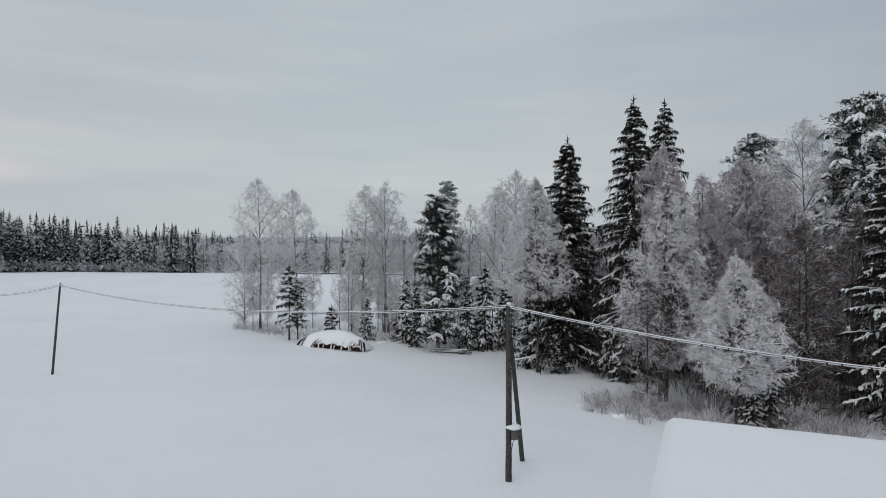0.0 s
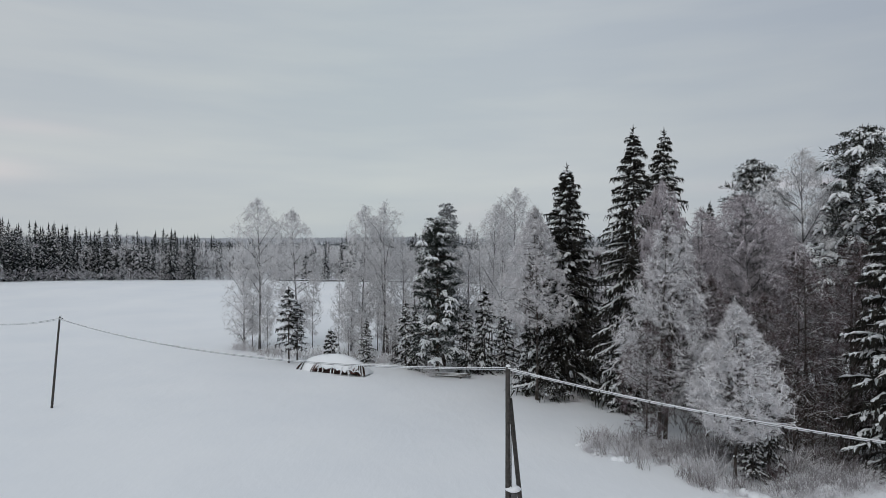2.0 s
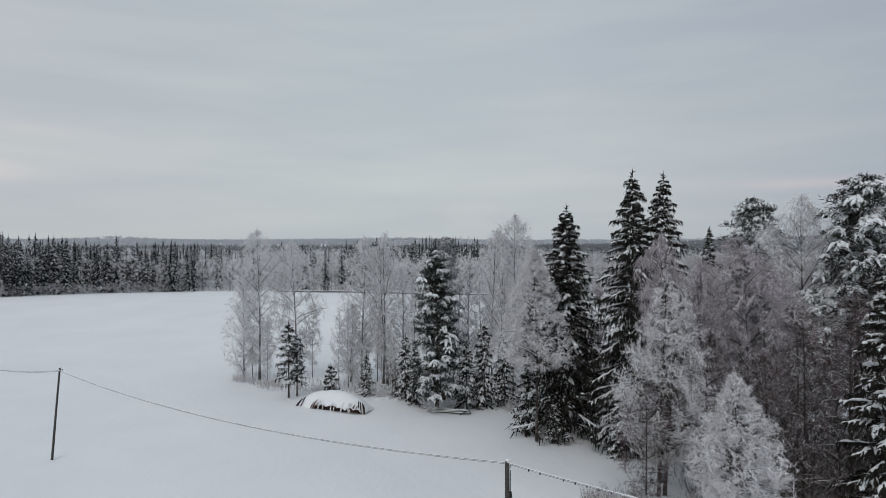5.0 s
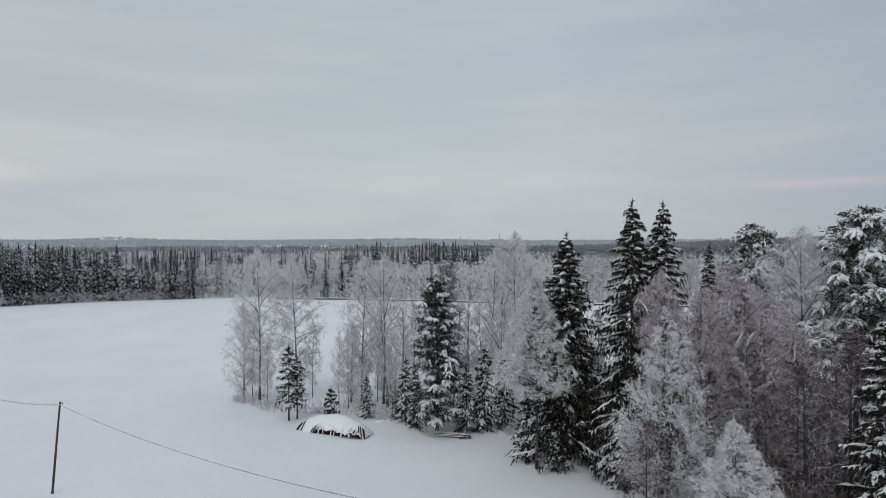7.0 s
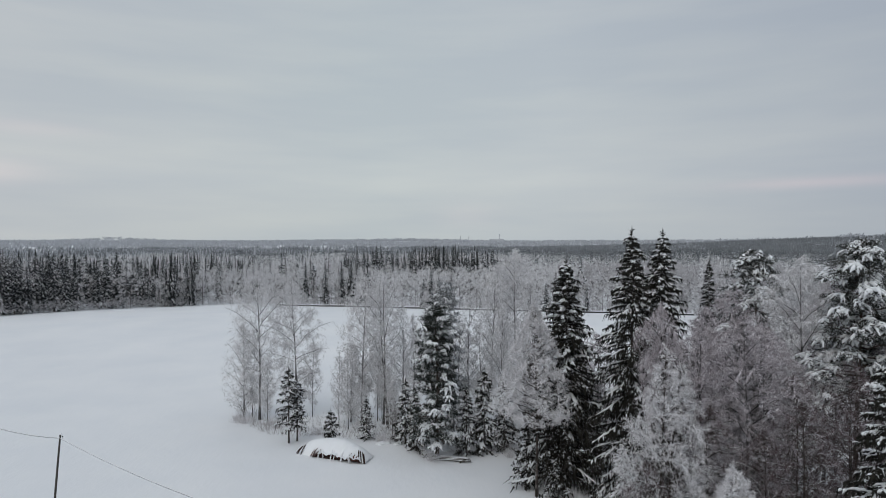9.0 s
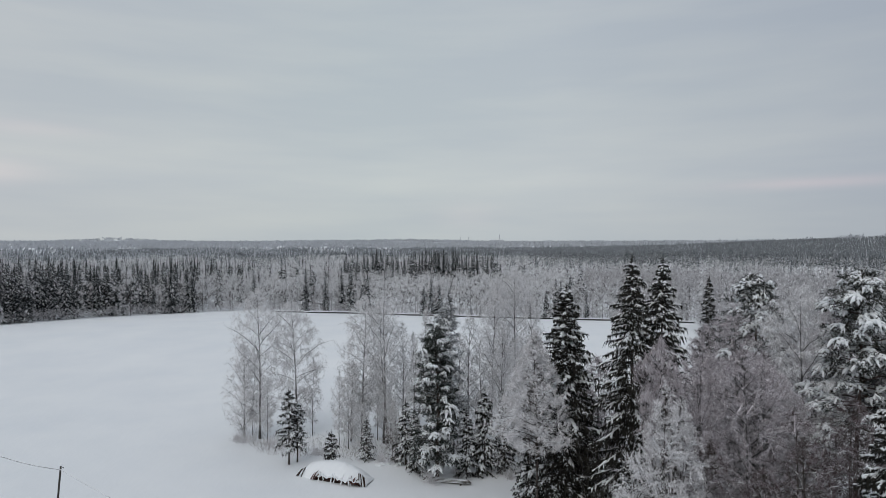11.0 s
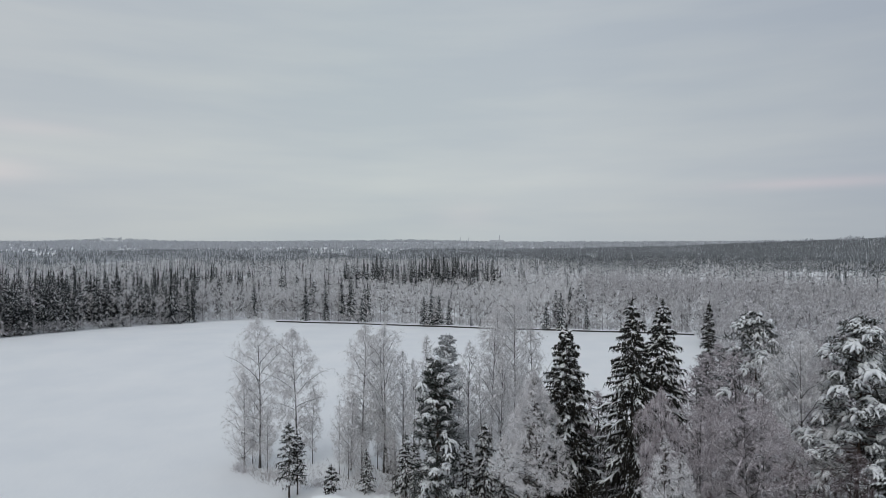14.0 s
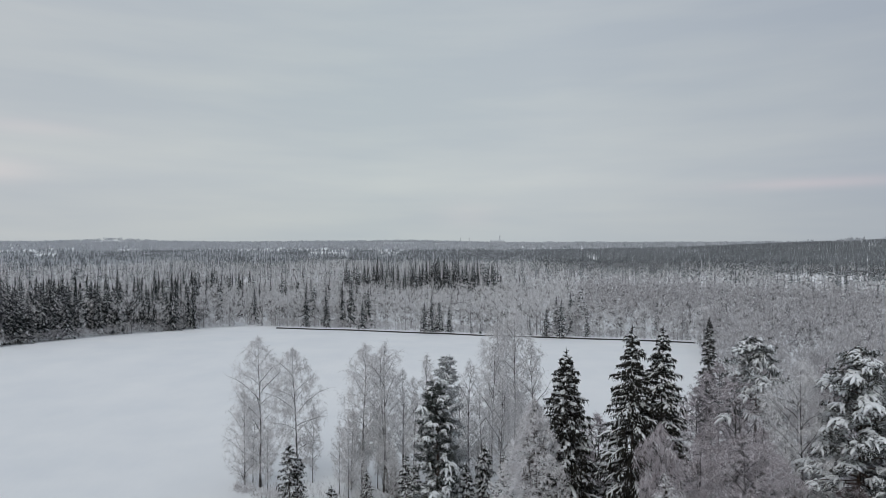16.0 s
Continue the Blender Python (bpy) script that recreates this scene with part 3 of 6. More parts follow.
def pine_parts(seed, h, w, low=0.45, n=36, clumps=4, snow=0.8, spread=1.0, shape=0.6, fat=1.0, needle=46):
    """A Scots pine: bare trunk, crooked limbs, tufted needle clumps, and thick fans of snow drooping over them."""
    rng = np.random.RandomState(seed)
    wood, crown, pads = Buf(), Buf(), Buf()
    up = np.array([0, 0, 1.0])
    tp, tr = bark_trunk(rng, h * 0.97, h * 0.009 + 0.05, 0.015, 12, 8)
    tubes(wood, tp, tr, 8)
    t = low + (0.98 - low) * (np.arange(n) + rng.uniform(0, 1, n)) / n
    az = np.arange(n) * 2.4 + rng.uniform(-0.5, 0.5, n)
    base, _ = at_path(tp, np.zeros(n, int), t)
    rel = (1 - t) / (1 - low)
    length = w / 2 * np.clip(rel, 0.03, 1) ** shape * rng.uniform(0.62, 1.1, n) + 0.25
    out = np.stack([np.cos(az), np.sin(az), 0 * az], -1)
    el = np.radians(40 - 45 * rel + rng.uniform(-10, 10, n))
    d0 = out * np.cos(el)[:, None] + up * np.sin(el)[:, None]
    d1 = unit(out + up * rng.uniform(-0.6, 0.25, (n, 1)))
    bp = curve_paths(base, d0, d1, length, 6)
    bp += rng.normal(0, 0.025, bp.shape) * length[:, None, None]
    tubes(wood, bp, (0.02 + 0.014 * length[:, None]) * np.linspace(1, 0.3, 6)[None], 4)
    m = n * clumps
    idx = np.repeat(np.arange(n), clumps)
    s = np.tile(np.linspace(0.40, 1.0, clumps), n)
    cp, cd = at_path(bp, idx, s)
    cp = cp + rng.normal(0, 0.14, cp.shape) * np.minimum(length[idx], 2)[:, None]
    size = rng.uniform(0.45, 0.85, m) * spread * np.where(rel[idx] < 0.12, 0.7, 1)
    ii = np.repeat(np.arange(m), needle)
    q = len(ii)
    d = unit(rng.normal(0, 1, (q, 3)) + 0.5 * cd[ii] + up * 0.1)
    start = cp[ii] + rng.normal(0, 0.40, (q, 3)) * size[ii, None] * np.array([1, 1, 0.45]) - up * 0.12 * size[ii, None]
    spikes(crown, start, start + d * size[ii, None] * rng.uniform(0.25, 0.55, (q, 1)), 0.042 * spread, 3)
    pick = np.flatnonzero(rng.uniform(0, 1, m) < snow)
    flat = unit(cd[pick] * np.array([1, 1, 0.15]) + 1e-6)
    lobes = 11
    c = np.repeat(np.arange(len(pick)), lobes)
    g = size[pick][c]
    turn = np.tile(np.linspace(-1.5, 1.5, lobes), len(pick)) + rng.uniform(-0.25, 0.25, len(c))
    aim = np.stack([flat[c, 0] * np.cos(turn) - flat[c, 1] * np.sin(turn), flat[c, 0] * np.sin(turn) + flat[c, 1] * np.cos(turn), 0 * turn], -1)
    root = cp[pick][c] + up * (0.16 * g)[:, None] - flat[c] * (0.25 * g)[:, None] + rng.normal(0, 0.16, (len(c), 3)) * g[:, None]
    ln = g * (1.0 + 0.4 * np.cos(turn)) * rng.uniform(0.5, 1.4, len(c))
    fp = curve_paths(root, unit(aim + up * 0.15), unit(aim * 0.7 - up * 1.2), ln, 5) + rng.normal(0, 0.04, (len(c), 5, 3)) * g[:, None, None]
    fr = g[:, None] * fat * np.array([[0.06, 0.14, 0.165, 0.13, 0.02]]) * rng.uniform(0.5, 1.3, (len(c), 5))
    tubes(pads, fp, fr, 5, 0.75)
    if len(pick):
        z = size[pick][:, None]
        blobs(pads, rng, cp[pick] + up * 0.16 * z, z * fat * np.array([0.30, 0.30, 0.17]), ICO2, 0.2)
    return wood, crown, pads


def plant(name, label, category, group, meshes, x, y, turn=0.0, scale=1.0, sink=0.0, squash=1.0):
    """One tree: trunk and crown, and the snow on it, standing on the ground."""
    ob = thing(name, label, category, group,
               Matrix.LocRotScale((x, y, H(x, y) - sink), Euler((0, 0, turn)), (scale, scale, scale * squash)))
    for nm, me in meshes:
        p = part(nm, me, None, ob)
        if nm in ("snow", "inner_crown"):
            p["kind"] = "stuff"
    return ob


def birch_meshes(seed, h, w, mat=M_TWIG, bark=M_BIRCH, **kw):
    wood, crown, snow = birch_parts(seed, h, w, **kw)
    ms = [("trunk", wood.mesh("birch_trunk", bark, True)), ("crown", crown.mesh("birch_crown", mat))]
    return ms + ([("snow", snow.mesh("birch_snow", M_SNOWPAD, True))] if snow else [])


def spruce_meshes(seed, h, w, **kw):
    wood, crown, pads = spruce_parts(seed, h, w, **kw)
    return [("trunk", wood.mesh("spruce_trunk", M_SPRUCE_BARK, True)), ("crown", crown.mesh("spruce_crown", M_NEEDLE)),
            ("snow", pads.mesh("spruce_snow", M_SNOWPAD, True))]


def pine_meshes(seed, h, w, needles=M_PINE_NEEDLE, **kw):
    wood, crown, pads = pine_parts(seed, h, w, **kw)
    return [("trunk", wood.mesh("pine_trunk", M_PINE_BARK, True)), ("crown", crown.mesh("pine_crown", needles)),
            ("snow", pads.mesh("pine_snow", M_SNOWPAD, True))]


WOOD = "trees of the wood beside the field"

# the big spruces
plant("spruce", "tall dense dark green spruce with snow on its boughs", "spruce tree", WOOD,
      spruce_meshes(11, 25.4, 11.8, thick=0.125, tiers=54, per=7, twigs=24, power=0.68, snow=0.34, droop=0.85, low=0.05, curtain=16, fat=2.0, even=0.25), 13.4, 66.0)
plant("spruce", "very tall open-grown spruce with drooping snowy boughs", "spruce tree", WOOD,
      spruce_meshes(12, 28.4, 12.2, thick=0.085, tiers=46, per=6, twigs=22, power=0.68, snow=0.75, droop=1.15, low=0.06, curtain=34, fat=1.05, even=0.8), 19.0, 61.3)
plant("spruce", "very tall slim spruce with drooping snowy boughs", "spruce tree", WOOD,
      spruce_meshes(13, 28.2, 11.6, thick=0.085, tiers=46, per=6, twigs=22, power=0.68, snow=0.7, droop=1.1, low=0.06, curtain=34, fat=1.05, even=0.8), 22.3, 62.0)
plant("spruce", "broad spruce with thick snow on every bough", "spruce tree", WOOD,
      spruce_meshes(14, 17.5, 7.6, thick=0.10, tiers=24, per=6, twigs=20, power=0.6, snow=0.85, droop=0.95, low=0.04, curtain=34, fat=1.2, even=1.0), 28.5, 38.6)
plant("spruce", "slim dark spruce among frosted birches", "spruce tree", WOOD,
      spruce_meshes(15, 22.4, 5.8, thick=0.13, tiers=34, per=6, twigs=14, power=0.6, snow=0.4, low=0.1, even=0.6), 45.8, 105.0)

# young spruces at the edge of the wood
YOUNG = [spruce_meshes(21, 9.6, 4.0, thick=0.085, tiers=15, per=6, twigs=14, power=0.5, snow=0.7, low=0.24, droop=0.75, fat=1.7, even=0.6),
         spruce_meshes(22, 4.6, 2.3, tiers=9, per=6, twigs=11, power=0.5, snow=0.7, low=0.24, droop=0.7, fat=1.5, even=0.8),
         spruce_meshes(23, 10.0, 5.4, thick=0.095, tiers=18, per=6, twigs=11, power=0.7, snow=0.75, low=0.03, fat=1.6, even=0.8)]
for k, x, y, s, lab in ((0, -19.7, 77.8, 1.0, "young spruce with a bare lower stem and snowy boughs"),
                        (0, -18.9, 78.9, 0.82, "young spruce with a bare lower stem and snowy boughs"),
                        (1, -14.2, 77.2, 1.0, "little spruce with a short bare stem, dusted with snow"),
                        (2, -10.1, 80.5, 0.58, "small snowy spruce standing among birch trunks"),
                        (2, -4.9, 79.5, 0.85, "small dense spruce with snow clumps"),
                        (2, -3.4, 77.0, 0.78, "small dense spruce with snow clumps"),
                        (2, 5.3, 77.9, 1.08, "young cone-shaped spruce with snowy boughs"),
                        (2, 3.0, 76.6, 0.85, "small dense spruce with snow clumps"),
                        (2, 8.0, 79.0, 0.95, "small dense spruce with snow clumps"),
                        (2, 11.6, 63.2, 0.42, "small snowy spruce at the foot of a larger one"),
                        (2, 18.9, 37.0, 0.46, "small snowy spruce under a frosted birch"),
                        (2, 20.6, 38.4, 0.52, "small snowy spruce under a frosted birch"),
                        (2, 17.0, 57.5, 0.8, "young spruce at the foot of taller ones"),
                        (2, 9.4, 67.0, 0.9, "young dark spruce beside a tall one"),
                        (2, 11.0, 69.5, 0.7, "young dark spruce beside a tall one")):
    plant("young_spruce", lab, "spruce tree", "young spruces", YOUNG[k], x, y, x * 1.7, s)

# pines
plant("pine", "conical pine with dark needles and lumps of snow", "pine tree", WOOD,
      pine_meshes(31, 19.6, 6.2, low=0.12, n=110, clumps=3, snow=0.32, shape=0.40, spread=1.1, fat=1.15, needle=76), -0.7, 75.0)
plant("pine", "rime-grey pine behind a darker one", "pine tree", WOOD,
      pine_meshes(32, 22.3, 6.4, low=0.3, n=60, clumps=4, snow=0.15, shape=0.42, fat=0.8, needles=M_PINE_RIME, needle=70), 0.1, 80.5)
plant("pine", "tall pine with a small snowy crown above birches", "pine tree", WOOD,
      pine_meshes(33, 26.4, 7.6, low=0.66, n=44, clumps=4, snow=0.42, shape=0.5, spread=1.15, fat=1.05, needles=M_PINE_LADEN, needle=64), 35.0, 68.0)
plant("pine", "large pine heavily loaded with snow cushions", "pine tree", WOOD,
      pine_meshes(34, 26.8, 9.6, low=0.44, n=70, clumps=4, snow=0.46, shape=0.45, spread=1.3, fat=1.15, needles=M_PINE_LADEN, needle=64), 37.3, 54.9)
plant("pine", "large pine heavily loaded with snow cushions", "pine tree", WOOD,
      pine_meshes(35, 22.0, 8.4, low=0.40, n=54, clumps=4, snow=0.5, shape=0.45, spread=1.3, fat=1.15, needles=M_PINE_LADEN, needle=64), 42.3, 53.0)

# birches of the thin belt
FINE = dict(core=0.12, fill=0.36, long=1.2, thick=0.0145, haze=1350, spray=5, fine=0.75, dark=0.05, peak=3.6)
A_BIRCH = birch_meshes(41, 21.8, 8.6, limbs=34, subs=12, twigs=5, low=0.10, weep=0.4, rise=1.2, mid=0.5, hang=0.8, **FINE)
B_BIRCH = birch_meshes(42, 20.4, 7.6, limbs=32, subs=12, twigs=5, low=0.14, weep=0.6, rise=1.15, mid=0.55, hang=1.1, **FINE)
C_BIRCH = birch_meshes(43, 21.2, 7.0, limbs=32, subs=12, twigs=5, low=0.18, weep=0.5, rise=1.2, mid=0.62, hang=0.9, **FINE)
D_BIRCH = birch_meshes(44, 21.6, 6.2, limbs=34, subs=12, twigs=5, low=0.2, weep=0.3, rise=1.35, stems=2, mid=0.66, hang=0.5, **FINE)
S_BIRCH = birch_meshes(45, 12.0, 5.0, limbs=26, subs=8, twigs=4, low=0.05, weep=0.25, rise=1.5, mid=0.35, core=0.12, fill=0.4, long=1.4, thick=0.024, haze=360, spray=4, fine=0.6, hang=0.5, dark=0.15)
THIN = [birch_meshes(46, 17.0, 4.0, limbs=20, low=0.16, weep=0.3, rise=1.5, subs=8, twigs=4, haze=330, spray=4, fine=0.7, hang=0.55, dark=0.15, r=0.09, core=0.12, fill=0.42, long=1.5, thick=0.022),
        birch_meshes(47, 20.0, 5.0, limbs=24, low=0.22, weep=0.3, rise=1.5, subs=8, twigs=4, haze=330, spray=4, fine=0.7, hang=0.55, dark=0.15, r=0.11, mid=0.5, core=0.12, fill=0.42, long=1.5, thick=0.022)]
for ms, x, y, tn, s, lab in ((A_BIRCH, -26.5, 88.0, 0.3, 1.0, "tall hoar-frosted birch with fine drooping twigs"),
                             (S_BIRCH, -28.9, 88.5, 2.3, 1.15, "slender frosted birch leaning outwards"),
                             (THIN[0], -28.0, 89.5, 1.0, 0.75, "thin frosted birch stem"),
                             (THIN[0], -25.0, 86.6, 3.0, 0.55, "thin frosted birch stem"),
                             (B_BIRCH, -21.3, 88.6, 1.2, 1.0, "weeping frosted birch at the end of the wood"),
                             (THIN[0], -19.3, 90.0, 0.3, 0.7, "thin frosted birch stem"),
                             (C_BIRCH, -11.7, 88.4, 0.0, 1.0, "tall frosted birch with a bare lower trunk"),
                             (S_BIRCH, -13.3, 88.0, 0.6, 0.95, "bushy frosted young birch"),
                             (D_BIRCH, -8.5, 87.4, 0.5, 1.0, "twin-stemmed frosted birch with a bare lower trunk"),
                             (THIN[1], -6.0, 91.0, 0.5, 0.85, "thin frosted birch among others"),
                             (THIN[0], -4.3, 88.0, 1.5, 0.85, "thin frosted birch among others"),
                             (THIN[1], -2.2, 93.0, 2.5, 0.95, "thin frosted birch among others"),
                             (THIN[1], 3.9, 90.0, 3.5, 0.95, "thin frosted birch among others"),
                             (THIN[0], 5.6, 86.0, 4.0, 0.95, "thin frosted birch among others"),
                             (THIN[1], 7.6, 94.5, 4.6, 1.05, "thin frosted birch among others"),
                             (THIN[1], 8.0, 85.5, 5.0, 0.92, "thin frosted birch among others"),
                             (THIN[0], 10.2, 88.0, 2.0, 0.9, "thin frosted birch among others"),
                             (C_BIRCH, 12.2, 101.0, 2.0, 1.18, "tall frosted birch with a rounded twiggy crown"),
                             (C_BIRCH, 9.6, 104.0, 4.0, 1.05, "tall frosted birch with a rounded twiggy crown"),
                             (THIN[1], 14.5, 98.0, 1.0, 1.0, "thin frosted birch among others"),
                             (S_BIRCH, -6.5, 84.5, 4.0, 0.6, "bushy frosted young birch"),
                             (S_BIRCH, 1.5, 84.0, 5.0, 0.75, "bushy frosted young birch"),
                             (S_BIRCH, 10.8, 80.0, 1.0, 1.0, "bushy frosted young birch")):
    plant("birch", lab, "birch tree", WOOD, ms, x, y, tn, s)

rng = np.random.RandomState(48)
for k in range(13):
    x = -6.5 + 21.0 * (k + rng.uniform(0, 1)) / 13
    plant("birch", "slender frosted birch in the thicket of the belt", "birch tree", WOOD, (THIN[0], THIN[1], THIN[1], S_BIRCH)[k % 4],
          x, 84.0 + 15 * rng.uniform(0, 1) + max(0, x) * 0.3, k * 1.9, rng.uniform(0.62, 0.98))
for k in range(9):
    x = -15.5 + 9.0 * (k + rng.uniform(0, 1)) / 9
    plant("birch", "thin young frosted birch of the belt", "birch tree", WOOD, (THIN[0], S_BIRCH, THIN[0])[k % 3],
          x, 84.0 + 8 * rng.uniform(0, 1), k * 2.9, rng.uniform(0.4, 0.75))

# snow-laden broad-leaved trees of the dense wood
F1 = birch_meshes(51, 18.6, 8.2, M_TWIG_HEAVY, M_SPRUCE_BARK, limbs=40, subs=11, twigs=6, low=0.38, weep=0.6, rise=0.8, thick=0.019, laden=0.05, fill=0.36, long=0.85, haze=2000, spray=7, fine=0.42, hang=0.5, dark=0.4, peak=1.5)
F2 = birch_meshes(52, 17.2, 7.8, M_TWIG_HEAVY, M_SPRUCE_BARK, limbs=48, stems=2, subs=11, twigs=6, low=0.17, weep=0.4, rise=1.0, thick=0.0165, mid=0.34, laden=0.036, fill=0.38, long=0.85, haze=2600, spray=7, fine=0.34, hang=0.25, dark=0.5, peak=1.6)
F3 = birch_meshes(53, 20.6, 9.4, M_TWIG_WOOD, limbs=46, subs=11, twigs=6, low=0.08, weep=0.5, rise=1.0, thick=0.0175, mid=0.68, laden=0.018, fill=0.38, long=0.85, haze=2800, spray=6, fine=0.42, hang=0.45, dark=0.42)
WB = birch_meshes(54, 20.6, 3.8, M_TWIG_WOOD, limbs=26, subs=11, twigs=7, low=0.48, weep=1.5, rise=1.3, thick=0.014, mid=0.84, core=0.1, long=1.2, haze=700, spray=5, fine=0.85, hang=1.8, dark=0.2, peak=2.4)
YB = birch_meshes(55, 10.2, 5.6, M_TWIG_HEAVY, M_SPRUCE_BARK, limbs=42, subs=11, twigs=6, low=0.24, weep=0.4, rise=0.7, thick=0.0165, mid=0.42, laden=0.05, core=0.2, fill=0.38, long=0.75, haze=2200, spray=7, fine=0.28, hang=0.2, dark=0.4, peak=1.7)
G1 = birch_meshes(56, 22.0, 6.8, M_TWIG_WOOD, limbs=36, subs=8, twigs=4, low=0.12, weep=0.35, rise=1.3, mid=0.6, thick=0.020, core=0.15, fill=0.42, long=1.1, haze=800, spray=5, fine=0.6, hang=0.4, dark=0.3)
G2 = birch_meshes(57, 14.0, 7.0, M_TWIG_BARE, M_SPRUCE_BARK, limbs=38, subs=8, twigs=5, low=0.06, weep=0.8, rise=0.8, thick=0.02, laden=0.026, core=0.45, fill=0.36, haze=440, spray=6, fine=0.42, hang=0.5, dark=0.6)
G3 = birch_meshes(58, 7.0, 5.0, M_TWIG_BARE, M_SPRUCE_BARK, limbs=15, subs=5, twigs=4, low=0.04, weep=0.4, rise=1.0, thick=0.028, laden=0.016, core=0.75, fill=0.4, r=0.05)
G4 = birch_meshes(61, 21.0, 6.8, M_TWIG_WOOD, limbs=28, subs=6, twigs=4, low=0.12, weep=0.35, rise=1.3, mid=0.6, thick=0.034, haze=320, spray=5, fine=0.7, hang=0.4, dark=0.35, fill=0.42)
N1 = birch_meshes(60, 12.6, 6.4, M_TWIG_WOOD, limbs=34, subs=8, twigs=5, low=0.04, weep=0.4, rise=0.9, mid=0.45, thick=0.024, haze=420, spray=6, fine=0.45, hang=0.4, dark=0.5, fill=0.36)
rng = np.random.RandomState(59)
for k in range(38):
    plant("sapling", "dark tangled leafless sapling inside the dense wood", "sapling", "saplings of the dense wood", G3,
          22.0 + 24 * rng.uniform(0, 1) ** 1.3, 39.5 + 15 * rng.uniform(0, 1), k * 1.7, rng.uniform(0.6, 1.15))
for k in range(30):
    plant("sapling", "dark tangled leafless sapling inside the dense wood", "sapling", "saplings of the dense wood", G3,
          17.5 + 16 * rng.uniform(0, 1), 38.8 + 6 * rng.uniform(0, 1), k * 2.7, rng.uniform(0.45, 0.95))
for k in range(18):
    plant("sapling", "dark leafless sapling under the birches of the belt", "sapling", "saplings of the dense wood", G3,
          -8.0 + 22 * (k + rng.uniform(0, 1)) / 18, 77.0 + 10 * rng.uniform(0, 1), k * 2.3, rng.uniform(0.35, 0.75))
for x, y, k in ((15.8, 70.0, 0.62), (19.2, 75.0, 0.88), (17.4, 71.0, 0.7), (25.5, 66.0, 0.8), (17.6, 75.5, 0.7), (15.5, 81.0, 0.75), (20.5, 70.5, 0.6), (13.2, 79.0, 0.8), (19.0, 86.0, 0.65)):
    plant("frosted_tree", "small frosted birch between tall spruces", "birch tree", WOOD, N1, x, y, k * 9, k * 1.45)
